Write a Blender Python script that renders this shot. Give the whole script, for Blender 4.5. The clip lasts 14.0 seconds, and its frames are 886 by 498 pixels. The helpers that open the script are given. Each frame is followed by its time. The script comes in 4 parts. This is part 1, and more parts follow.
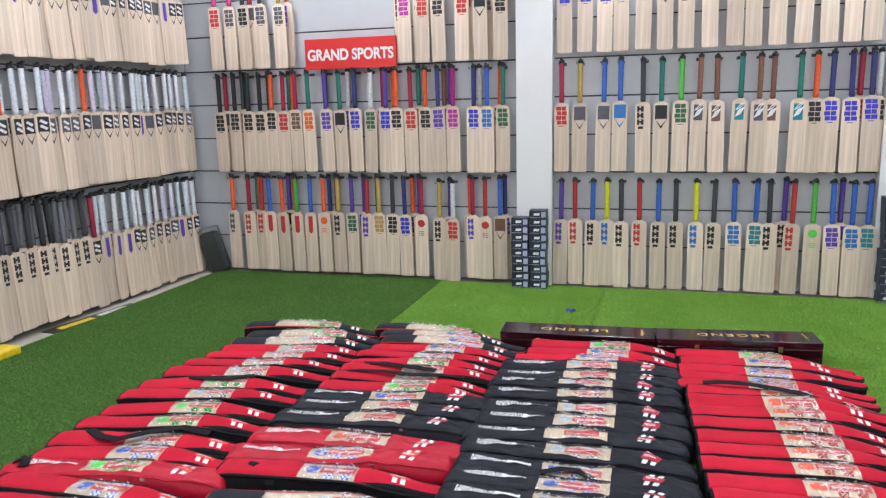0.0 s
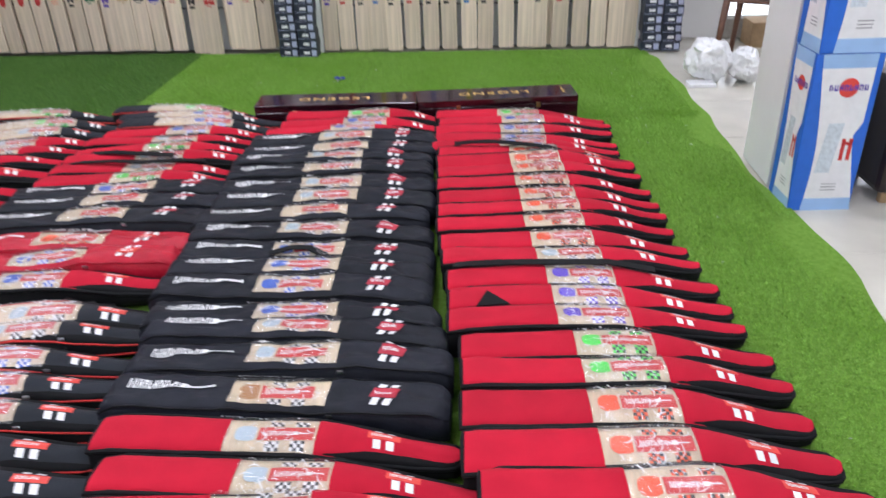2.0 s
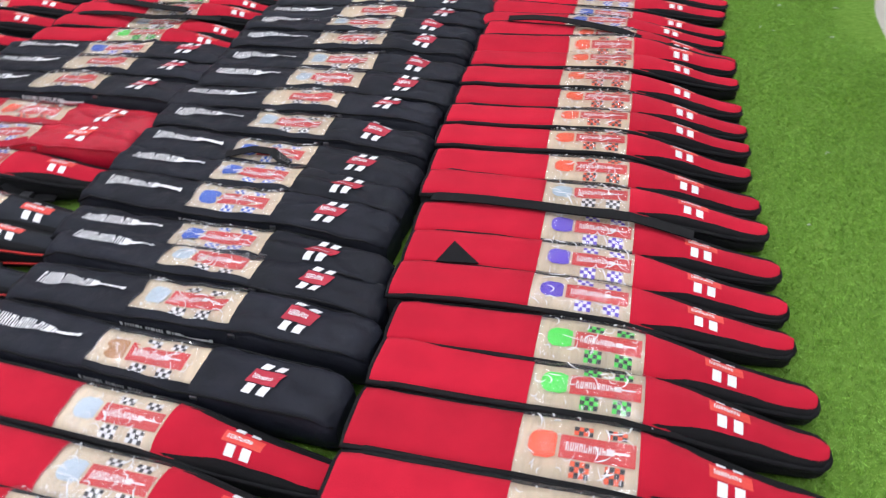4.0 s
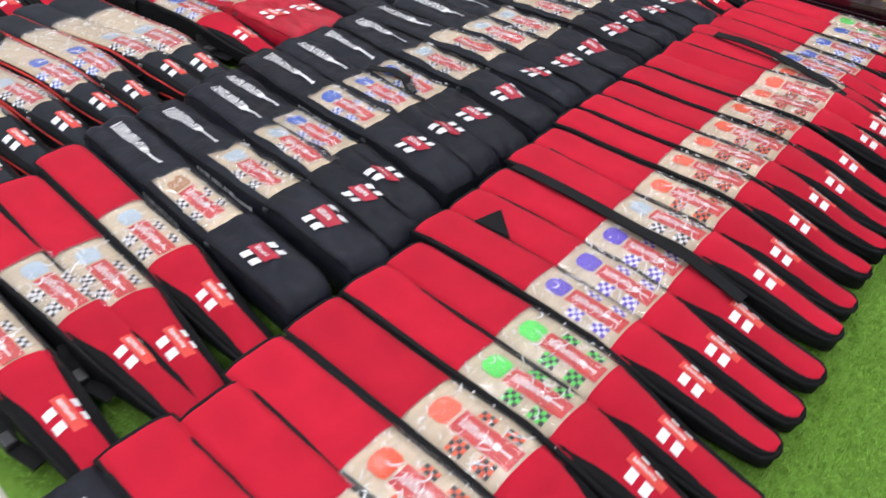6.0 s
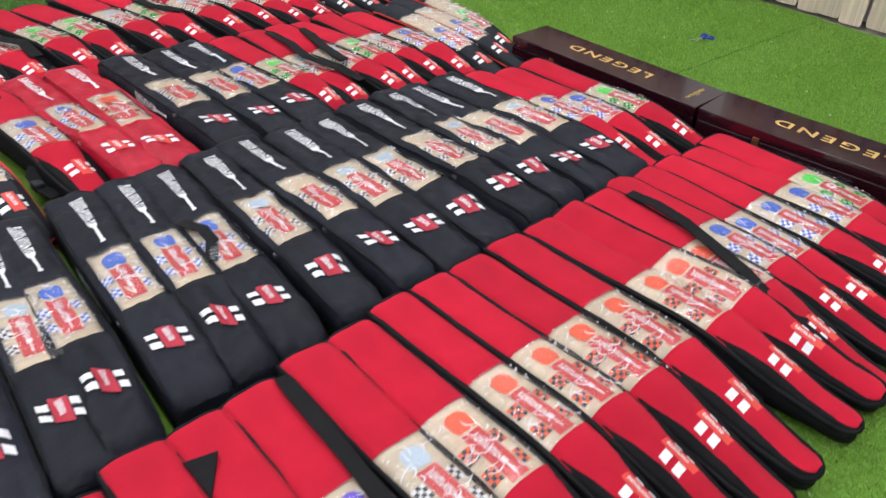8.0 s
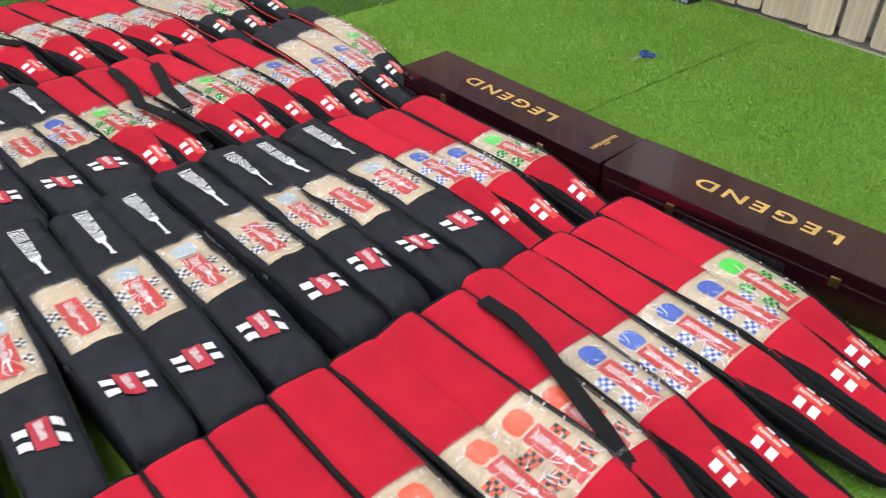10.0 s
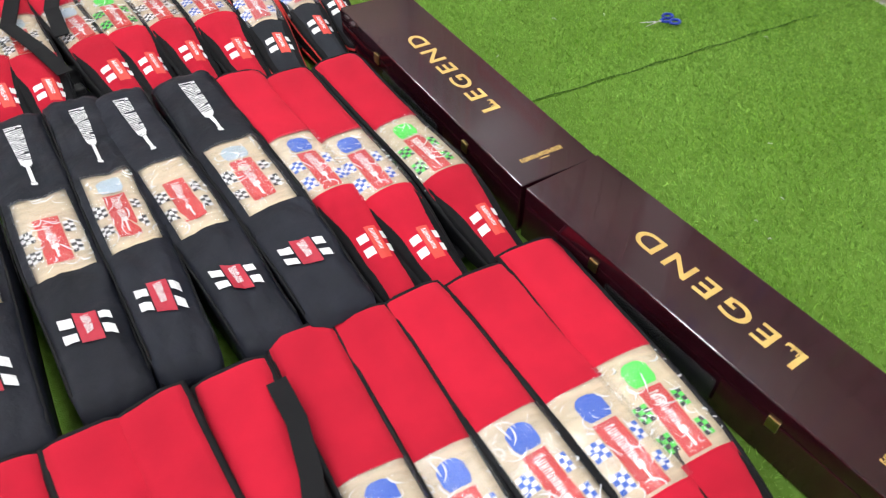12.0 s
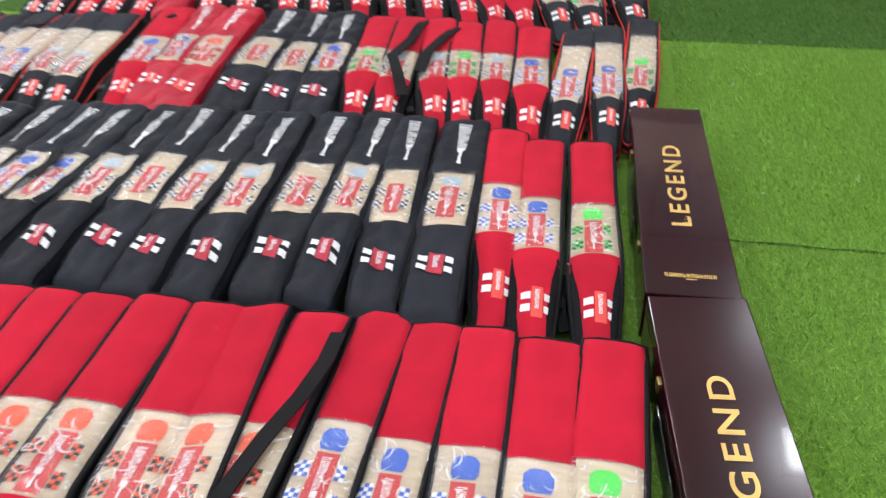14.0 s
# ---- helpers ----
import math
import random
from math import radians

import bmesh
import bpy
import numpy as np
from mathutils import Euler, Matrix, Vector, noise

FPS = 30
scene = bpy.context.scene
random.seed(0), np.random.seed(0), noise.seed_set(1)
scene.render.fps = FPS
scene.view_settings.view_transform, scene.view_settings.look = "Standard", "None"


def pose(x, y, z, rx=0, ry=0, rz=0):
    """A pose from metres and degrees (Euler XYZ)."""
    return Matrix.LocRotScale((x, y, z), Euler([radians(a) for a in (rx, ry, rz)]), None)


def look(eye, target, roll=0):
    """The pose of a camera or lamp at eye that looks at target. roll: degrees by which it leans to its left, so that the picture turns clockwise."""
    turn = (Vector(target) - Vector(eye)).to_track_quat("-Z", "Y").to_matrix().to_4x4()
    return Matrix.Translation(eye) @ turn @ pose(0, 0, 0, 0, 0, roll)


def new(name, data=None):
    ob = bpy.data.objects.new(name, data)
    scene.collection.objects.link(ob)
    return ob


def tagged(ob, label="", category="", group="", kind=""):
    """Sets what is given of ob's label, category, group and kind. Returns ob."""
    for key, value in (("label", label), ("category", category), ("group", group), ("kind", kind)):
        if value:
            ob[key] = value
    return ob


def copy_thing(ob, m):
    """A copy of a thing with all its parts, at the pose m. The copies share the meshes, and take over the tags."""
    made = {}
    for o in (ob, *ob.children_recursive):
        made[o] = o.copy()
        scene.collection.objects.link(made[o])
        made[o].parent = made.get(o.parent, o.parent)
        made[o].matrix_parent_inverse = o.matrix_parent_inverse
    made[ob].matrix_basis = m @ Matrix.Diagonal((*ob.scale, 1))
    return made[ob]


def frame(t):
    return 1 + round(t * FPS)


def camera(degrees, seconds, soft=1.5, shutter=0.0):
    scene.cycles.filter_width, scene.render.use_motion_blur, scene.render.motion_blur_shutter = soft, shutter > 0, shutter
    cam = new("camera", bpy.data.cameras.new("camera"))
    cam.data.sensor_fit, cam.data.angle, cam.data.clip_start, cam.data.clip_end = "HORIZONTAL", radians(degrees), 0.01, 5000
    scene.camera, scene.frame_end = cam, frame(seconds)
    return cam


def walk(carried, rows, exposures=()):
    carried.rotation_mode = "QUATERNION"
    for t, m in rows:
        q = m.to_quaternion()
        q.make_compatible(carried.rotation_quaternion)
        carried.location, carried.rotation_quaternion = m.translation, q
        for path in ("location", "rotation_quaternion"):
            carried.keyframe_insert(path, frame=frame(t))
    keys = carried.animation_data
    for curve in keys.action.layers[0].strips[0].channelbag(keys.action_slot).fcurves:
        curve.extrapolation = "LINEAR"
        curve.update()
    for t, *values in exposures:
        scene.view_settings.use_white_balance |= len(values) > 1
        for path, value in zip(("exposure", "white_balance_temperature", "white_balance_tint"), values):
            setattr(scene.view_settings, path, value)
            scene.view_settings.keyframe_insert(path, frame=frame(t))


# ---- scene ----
cam = camera(60.5, 14.0, 1.25, 0.4)
PATH = [
    (0, (0.827, -0.107, 1.413), (0.266, 1.775, 1.034), -1.4),
    (0.5, (0.875, -0.147, 1.391), (0.324, 1.721, 0.933), -1.7),
    (1, (0.95, -0.132, 1.357), (0.541, 1.714, 0.705), -1.7),
    (1.5, (1.049, -0.057, 1.324), (0.819, 1.767, 0.537), -1.5),
    (2, (1.139, 0.166, 1.32), (1.032, 1.925, 0.375), -1.7),
    (2.2, (1.168, 0.233, 1.313), (1.088, 1.954, 0.296), -1.2),
    (4.3, (1.654, 0.846, 1.238), (1.025, 2.234, -0.057), -2.7),
    (4.5, (1.738, 0.858, 1.235), (0.996, 2.185, -0.064), -1.3),
    (5, (1.886, 0.894, 1.194), (0.984, 2.081, -0.138), 2.8),
    (5.5, (1.926, 0.907, 1.182), (0.979, 2.022, -0.182), 4.1),
    (6, (1.969, 0.986, 1.194), (0.962, 2.122, -0.107), 3.4),
    (6.5, (1.985, 1.194, 1.194), (0.953, 2.348, -0.073), 3.4),
    (7, (2.007, 1.379, 1.191), (0.917, 2.51, -0.047), 3.0),
    (7.5, (2.062, 1.651, 1.212), (0.881, 2.726, 0.008), 2.5),
    (8, (2.045, 1.838, 1.201), (0.805, 2.888, 0.034), 2.0),
    (8.5, (1.987, 2.03, 1.205), (0.704, 3.077, 0.083), 1.1),
    (8.7, (1.975, 2.092, 1.208), (0.68, 3.134, 0.096), 0.6),
    (10.8, (1.826, 2.825, 1.161), (0.625, 3.759, -0.137), -0.1),
    (11, (1.801, 2.886, 1.157), (0.605, 3.798, -0.162), 0.3),
    (11.5, (1.763, 3.093, 1.146), (0.567, 3.908, -0.234), 0.9),
    (12, (1.734, 3.245, 1.146), (0.523, 3.955, -0.279), 2.4),
    (12.5, (1.704, 3.431, 1.172), (0.453, 3.96, -0.297), 3.4),
    (13, (1.727, 3.639, 1.217), (0.372, 3.868, -0.236), 2.9),
    (13.5, (1.839, 3.766, 1.202), (0.412, 3.62, -0.191), -1.2),
    (14, (2.05, 3.841, 1.2), (0.51, 3.481, -0.024), -2.6),
]
walk(cam, [(t, look(eye, target, roll)) for t, eye, target, roll in PATH],
     [(0, -0.04, 6000, 15), (2.2, -0.12, 5950, 18), (5, -0.12, 6100, 16), (8.7, -0.06, 6200, 14), (11, 0.06, 6380, 12), (13, 0.22, 6300, 12), (14, -0.01, 6200, 13)])

# ---- world and lights ----
world = bpy.data.worlds.new("world")
scene.world = world
world.use_nodes = True
world.node_tree.nodes["Background"].inputs[0].default_value = (1.0, 0.98, 0.95, 1)
world.node_tree.nodes["Background"].inputs[1].default_value = 0.05
CEIL = 2.9
scene.view_settings.exposure = 0.0


# ---- materials ----
def mat(name, col, rough=0.7, metal=0.0, vary=0.12, scale=30.0, bump=0.0, bscale=300.0, rand=0.0, sheen=0.0, spec=0.5, coat=0.0,
        col2=None, per="object"):
    m = bpy.data.materials.new(name)
    m.use_nodes = True
    nt = m.node_tree
    b = nt.nodes["Principled BSDF"]
    b.inputs["Roughness"].default_value = rough
    b.inputs["Metallic"].default_value = metal
    b.inputs["Specular IOR Level"].default_value = spec
    b.inputs["Sheen Weight"].default_value = sheen
    b.inputs["Coat Weight"].default_value = coat
    tc = nt.nodes.new("ShaderNodeTexCoord")
    n1 = nt.nodes.new("ShaderNodeTexNoise")
    n1.inputs["Scale"].default_value = scale
    n1.inputs["Detail"].default_value = 6
    nt.links.new(tc.outputs["Object"], n1.inputs["Vector"])
    mx = nt.nodes.new("ShaderNodeMix")
    mx.data_type = "RGBA"
    c2 = col2 or tuple(c * (1 - vary * 2.2) for c in col)
    mx.inputs[6].default_value = (*col, 1)
    mx.inputs[7].default_value = (*c2, 1)
    ramp = nt.nodes.new("ShaderNodeMapRange")
    ramp.inputs[1].default_value, ramp.inputs[2].default_value = 0.35, 0.75
    nt.links.new(n1.outputs[0], ramp.inputs[0])
    nt.links.new(ramp.outputs[0], mx.inputs[0])
    out = mx.outputs[2]
    if rand:
        if per == "object":
            oi = nt.nodes.new("ShaderNodeObjectInfo")
            src = oi.outputs["Random"]
        else:
            oi = nt.nodes.new("ShaderNodeNewGeometry")
            src = oi.outputs["Random Per Island"]
        mr = nt.nodes.new("ShaderNodeMapRange")
        mr.inputs[3].default_value, mr.inputs[4].default_value = 1 - rand, 1 + rand
        nt.links.new(src, mr.inputs[0])
        hs = nt.nodes.new("ShaderNodeHueSaturation")
        nt.links.new(mr.outputs[0], hs.inputs["Value"])
        nt.links.new(out, hs.inputs["Color"])
        out = hs.outputs[0]
    nt.links.new(out, b.inputs["Base Color"])
    if bump:
        n2 = nt.nodes.new("ShaderNodeTexNoise")
        n2.inputs["Scale"].default_value = bscale
        n2.inputs["Detail"].default_value = 4
        nt.links.new(tc.outputs["Object"], n2.inputs["Vector"])
        bp = nt.nodes.new("ShaderNodeBump")
        bp.inputs["Strength"].default_value = bump
        bp.inputs["Distance"].default_value = 0.004
        nt.links.new(n2.outputs[0], bp.inputs["Height"])
        nt.links.new(bp.outputs[0], b.inputs["Normal"])
    return m


def wood(name, col, rough=0.45, rand=0.1):
    m = mat(name, col, rough, rand=rand)
    nt = m.node_tree
    tc = nt.nodes["Texture Coordinate"]
    mp = nt.nodes.new("ShaderNodeMapping")
    mp.inputs["Scale"].default_value = (90, 20, 2.2)
    n = nt.nodes["Noise Texture"]
    n.inputs["Scale"].default_value = 1.0
    nt.links.new(tc.outputs["Object"], mp.inputs["Vector"])
    nt.links.new(mp.outputs[0], n.inputs["Vector"])
    return m


def film_mat(name, tint, gloss, glare=0.0):
    """Clear plastic film with wrinkles."""
    m = bpy.data.materials.new(name)
    m.use_nodes = True
    nt = m.node_tree
    nt.nodes.remove(nt.nodes["Principled BSDF"])
    tr = nt.nodes.new("ShaderNodeBsdfTransparent")
    tr.inputs[0].default_value = (*tint, 1)
    gl = nt.nodes.new("ShaderNodeBsdfGlossy")
    gl.inputs["Roughness"].default_value = 0.13
    fr = nt.nodes.new("ShaderNodeFresnel")
    fr.inputs[0].default_value = gloss
    mx = nt.nodes.new("ShaderNodeMixShader")
    tc = nt.nodes.new("ShaderNodeTexCoord")
    mp = nt.nodes.new("ShaderNodeMapping")
    mp.inputs["Scale"].default_value = (14, 60, 10)
    mp.inputs["Rotation"].default_value = (0, 0, 0.5)
    nz = nt.nodes.new("ShaderNodeTexNoise")
    nz.inputs["Scale"].default_value = 1.3
    nz.inputs["Detail"].default_value = 3
    nz.inputs["Distortion"].default_value = 1.2
    bp = nt.nodes.new("ShaderNodeBump")
    bp.inputs["Strength"].default_value = 0.3
    bp.inputs["Distance"].default_value = 0.008
    nt.links.new(tc.outputs["Object"], mp.inputs[0])
    nt.links.new(mp.outputs[0], nz.inputs["Vector"])
    nt.links.new(nz.outputs[0], bp.inputs["Height"])
    nt.links.new(bp.outputs[0], gl.inputs["Normal"])
    nt.links.new(bp.outputs[0], fr.inputs["Normal"])
    nt.links.new(fr.outputs[0], mx.inputs[0])
    nt.links.new(tr.outputs[0], mx.inputs[1])
    nt.links.new(gl.outputs[0], mx.inputs[2])
    out = mx.outputs[0]
    # an even white diffuse share paints glare over the film
    if glare:
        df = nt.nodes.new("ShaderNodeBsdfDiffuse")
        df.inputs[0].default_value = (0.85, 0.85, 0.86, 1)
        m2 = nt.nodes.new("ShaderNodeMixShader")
        m2.inputs[0].default_value = glare
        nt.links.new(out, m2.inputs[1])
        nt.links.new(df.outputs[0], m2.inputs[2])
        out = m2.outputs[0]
    nt.links.new(out, nt.nodes["Material Output"].inputs[0])
    return m


def glow(name, col, strength):
    m = bpy.data.materials.new(name)
    m.use_nodes = True
    b = m.node_tree.nodes["Principled BSDF"]
    b.inputs["Base Color"].default_value = (*col, 1)
    b.inputs["Emission Color"].default_value = (*col, 1)
    b.inputs["Emission Strength"].default_value = strength
    return m


M_RED = mat("red_fabric", (0.53, 0.0125, 0.034), 0.88, vary=0.09, scale=11, bump=0.35, bscale=650, rand=0.09, spec=0.14, sheen=0.02)
M_REDGLOSS = mat("red_nylon", (0.45, 0.006, 0.026), 0.45, spec=0.3, vary=0.12, scale=16, bump=0.5, bscale=60, rand=0.08)
M_BLACK = mat("black_fabric", (0.0125, 0.0140, 0.0215), 0.55, vary=0.2, scale=14, bump=0.8, bscale=30, rand=0.2, spec=0.2)
M_GUSSET = mat("black_gusset", (0.006, 0.006, 0.007), 0.8, spec=0.2, vary=0.2, scale=20, bump=0.3, bscale=500, rand=0.2)
M_CHAR = mat("charcoal_fabric", (0.020, 0.023, 0.030), 0.75, spec=0.25, vary=0.15, scale=16, bump=0.3, bscale=600, rand=0.15)
M_PIPE = mat("black_piping", (0.006, 0.006, 0.007), 0.7, spec=0.2)
M_REDPIPE = mat("red_piping", (0.55, 0.02, 0.015), 0.6)
M_FILM = film_mat("clear_film", (0.97, 0.97, 0.97), 1.75, 0.02)
# fold ridges: mostly white diffuse, the glints painted into the colour
M_CREASEGLINT = film_mat("film_crease_glint", (0.95, 0.95, 0.95), 2.6, 0.85)
# cloudy film, whitened further with painted-in glare
M_FILMW = film_mat("cloudy_glare_film", (0.95, 0.95, 0.96), 1.85, 0.08)
M_WILLOW = wood("willow", (0.62, 0.49, 0.33), 0.42, rand=0.10)
M_WILLOWP = wood("pale_willow", (0.66, 0.54, 0.37), 0.42, rand=0.08)
M_WHITE = mat("white_print", (0.80, 0.80, 0.80), 0.6, vary=0.04)
M_LABEL = mat("red_print", (0.62, 0.035, 0.03), 0.5, vary=0.05)
M_LABELO = mat("bright_red_print", (0.75, 0.06, 0.04), 0.5, vary=0.05)
M_LABELD = mat("crimson_print", (0.45, 0.012, 0.035), 0.55, vary=0.05)
M_INK = mat("black_print", (0.015, 0.017, 0.02), 0.5, vary=0.1)
PRINT = {
    "green": mat("green_print", (0.08, 0.72, 0.08), 0.5, vary=0.05),
    "blue": mat("blue_print", (0.03, 0.12, 0.55), 0.5, vary=0.05),
    "orange": mat("orange_print", (0.85, 0.10, 0.02), 0.5, vary=0.05),
    "purple": mat("purple_print", (0.12, 0.06, 0.55), 0.5, vary=0.05),
    "grey": mat("pale_blue_print", (0.45, 0.55, 0.62), 0.5, vary=0.05),
    "brown": mat("tan_print", (0.45, 0.22, 0.08), 0.5, vary=0.05),
    "dark": mat("dark_print", (0.03, 0.035, 0.04), 0.5, vary=0.05),
}
M_PAINT = mat("white_wall_paint", (0.78, 0.78, 0.77), 0.6, vary=0.03, scale=3, bump=0.08, bscale=120)
M_SLAT = mat("white_slat_board", (0.52, 0.53, 0.545), 0.42, vary=0.03, scale=5, rand=0.03)
M_GROOVE = mat("dark_groove", (0.03, 0.03, 0.033), 0.6)
M_CEIL = mat("ceiling_board", (0.78, 0.78, 0.77), 0.8, vary=0.03, scale=4)
M_TILE = mat("cream_tile", (0.60, 0.57, 0.49), 0.16, vary=0.06, scale=5, rand=0.03)
M_GROUT = mat("grout", (0.35, 0.33, 0.29), 0.8)
M_TURF = mat("turf_base", (0.175, 0.325, 0.052), 0.95, vary=0.22, scale=60, bump=1.0, bscale=420, spec=0.1, col2=(0.115, 0.235, 0.022))
M_TURFD = mat("turf_base_dark", (0.085, 0.175, 0.036), 0.95, vary=0.22, scale=60, bump=1.0, bscale=420, spec=0.1, col2=(0.02, 0.065, 0.008))
M_BLADE = mat("turf_fibre", (0.265, 0.475, 0.085), 0.6, vary=0.2, scale=3.0, rand=0.35, spec=0.25, per="island", col2=(0.195, 0.395, 0.038))
M_BLADED = mat("turf_fibre_dark", (0.125, 0.255, 0.055), 0.6, vary=0.2, scale=3.0, rand=0.35, spec=0.25, per="island", col2=(0.09, 0.21, 0.025))
M_MAROON = mat("maroon_lacquer", (0.030, 0.0045, 0.009), 0.18, vary=0.2, scale=4, spec=0.5, coat=0.25)
M_GOLD = mat("gold_print", (0.72, 0.48, 0.14), 0.38, metal=0.35, vary=0.06)
M_BRASS = mat("brass", (0.7, 0.5, 0.2), 0.3, metal=1.0)
M_STEEL = mat("steel", (0.6, 0.6, 0.62), 0.3, metal=1.0)
M_PLASTICK = mat("black_plastic", (0.015, 0.015, 0.017), 0.4)
M_SIGN = mat("red_sign_face", (0.72, 0.03, 0.025), 0.35, vary=0.05, scale=3)
M_NAVY = mat("navy_card", (0.018, 0.025, 0.045), 0.4, vary=0.12, rand=0.15)
M_LAV = mat("lavender_card", (0.42, 0.45, 0.62), 0.45, vary=0.1, rand=0.1)
M_BLUECARD = mat("blue_card", (0.02, 0.14, 0.62), 0.4, vary=0.05)
M_SKYCARD = mat("pale_blue_card", (0.35, 0.55, 0.85), 0.4, vary=0.1, scale=4)
M_CHAIR = mat("brown_plastic", (0.13, 0.055, 0.03), 0.35, vary=0.08)
M_BAGW = mat("white_polythene", (0.80, 0.80, 0.80), 0.3, vary=0.05, bump=0.6, bscale=25)
M_LEATHER = mat("dark_brown_leather", (0.022, 0.013, 0.010), 0.4, vary=0.2, bump=0.3, bscale=200)
M_CARD = mat("brown_cardboard", (0.42, 0.28, 0.15), 0.8)
M_BLUEP = mat("blue_plastic", (0.02, 0.05, 0.40), 0.3)
M_YEL = mat("yellow_plastic", (0.85, 0.62, 0.01), 0.4)
M_GLASS = film_mat("shop_glass", (0.95, 0.97, 0.97), 1.45)
M_DAY = glow("bright_outside", (1.0, 1.0, 1.0), 2.2)
M_PANEL = glow("light_diffuser", (0.98, 0.99, 1.0), 14.0)


# ---- mesh helpers ----
def part(name, bm, material, parent=None, label="", smooth=False):
    me = bpy.data.meshes.new(name)
    bm.to_mesh(me)
    bm.free()
    for mm in (material if isinstance(material, (list, tuple)) else [material]):
        me.materials.append(mm)
    if smooth:
        for p in me.polygons:
            p.use_smooth = True
    ob = new(name, me)
    if parent:
        ob.parent = parent
    if label:
        ob["label"] = label
    return ob


def box(bm, x0, y0, z0, x1, y1, z1, bev=0.0, mi=0):
    r = bmesh.ops.create_cube(bm, size=1.0)
    vs = r["verts"]
    bmesh.ops.scale(bm, vec=(x1 - x0, y1 - y0, z1 - z0), verts=vs)
    bmesh.ops.translate(bm, vec=((x0 + x1) / 2, (y0 + y1) / 2, (z0 + z1) / 2), verts=vs)
    fs = {f for v in vs for f in v.link_faces}
    for f in fs:
        f.material_index = mi
    if bev:
        es = {e for v in vs for e in v.link_edges}
        bmesh.ops.bevel(bm, geom=list(es), offset=bev, segments=2, affect="EDGES", profile=0.5)


def boxm(*a, bev=0.0):
    bm = bmesh.new()
    box(bm, *a, bev=bev)
    return bm


def tube(bm, pts, r, n=6, closed=False, mi=0):
    pts = [Vector(p) for p in pts]
    rings = []
    k = len(pts)
    for i, p in enumerate(pts):
        a = pts[(i - 1) % k] if closed or i else p
        b = pts[(i + 1) % k] if closed or i < k - 1 else p
        t = (b - a).normalized()
        up = Vector((0, 0, 1)) if abs(t.z) < 0.9 else Vector((0, 1, 0))
        s = t.cross(up).normalized()
        u = s.cross(t)
        rr = r[i] if isinstance(r, (list, tuple)) else r
        rings.append([bm.verts.new(p + (s * math.cos(q) + u * math.sin(q)) * rr) for q in [2 * math.pi * j / n for j in range(n)]])
    for i in range(k if closed else k - 1):
        a, b = rings[i], rings[(i + 1) % k]
        for j in range(n):
            f = bm.faces.new((a[j], a[(j + 1) % n], b[(j + 1) % n], b[j]))
            f.material_index = mi
            f.smooth = True
    if not closed:
        bm.faces.new(rings[0][::-1]).material_index = mi
        bm.faces.new(rings[-1]).material_index = mi


def loft(bm, rings, cap=True, smooth=True, mi=0):
    rs = [[bm.verts.new(p) for p in ring] for ring in rings]
    n = len(rs[0])
    for a, b in zip(rs, rs[1:]):
        for j in range(n):
            f = bm.faces.new((a[j], a[(j + 1) % n], b[(j + 1) % n], b[j]))
            f.smooth = smooth
            f.material_index = mi
    if cap:
        bm.faces.new(rs[0][::-1]).material_index = mi
        bm.faces.new(rs[-1]).material_index = mi


def ribbon(bm, pts, width, thick=0.003, side=None, mi=0):
    """A flat strap along points."""
    rings = []
    pts = [Vector(p) for p in pts]
    for i, p in enumerate(pts):
        t = (pts[min(i + 1, len(pts) - 1)] - pts[max(i - 1, 0)]).normalized()
        s = Vector(side) if side else t.cross(Vector((0, 0, 1))).normalized()
        u = s.cross(t).normalized()
        w = s * width / 2
        h = u * thick / 2
        rings.append([p - w - h, p + w - h, p + w + h, p - w + h])
    loft(bm, rings, smooth=False, mi=mi)


def thing(name, label, category, group="", kind="", at=None):
    e = new(name)
    e.empty_display_size = 0.05
    tagged(e, label, category, group, kind)
    if at:
        e.matrix_basis = at
    return e


def lettering(rnd, x0, x1, h, surf, n=11, shrink=0.25):
    """A row of small upright bars that stands in for a printed brand."""
    bm = bmesh.new()
    step = (x1 - x0) / n
    for i in range(n):
        hh = h * (1 - shrink * i / n)
        a = x0 + i * step
        u = [a + step * k for k in (0.08, 0.33, 0.58, 0.83)]
        lo, hi = ((0.45, 1.0), (-0.25, 0.25), (-1.0, -0.45))[(i * 2) % 3]
        decal(bm, u[0], u[1], -hh, hh, surf, 1, 1)
        decal(bm, u[1], u[2], hh * lo, hh * hi, surf, 1, 1)
        decal(bm, u[2], u[3], -hh, hh * (1.0 if i % 4 else 0.3), surf, 1, 1)
    return bm


def decal(bm, x0, x1, y0, y1, surf, nx=2, ny=2, mi=0, skew=0.0):
    g = []
    for i in range(nx + 1):
        row = []
        for j in range(ny + 1):
            y = y0 + (y1 - y0) * j / ny
            x = x0 + (x1 - x0) * i / nx + skew * (y - (y0 + y1) / 2)
            row.append(bm.verts.new(surf(x, y)))
        g.append(row)
    for i in range(nx):
        for j in range(ny):
            f = bm.faces.new((g[i][j], g[i + 1][j], g[i + 1][j + 1], g[i][j + 1]))
            f.material_index = mi


# ---- room ----
X0, X1, Y0, Y1 = -3.2, 5.4, -2.2, 5.76


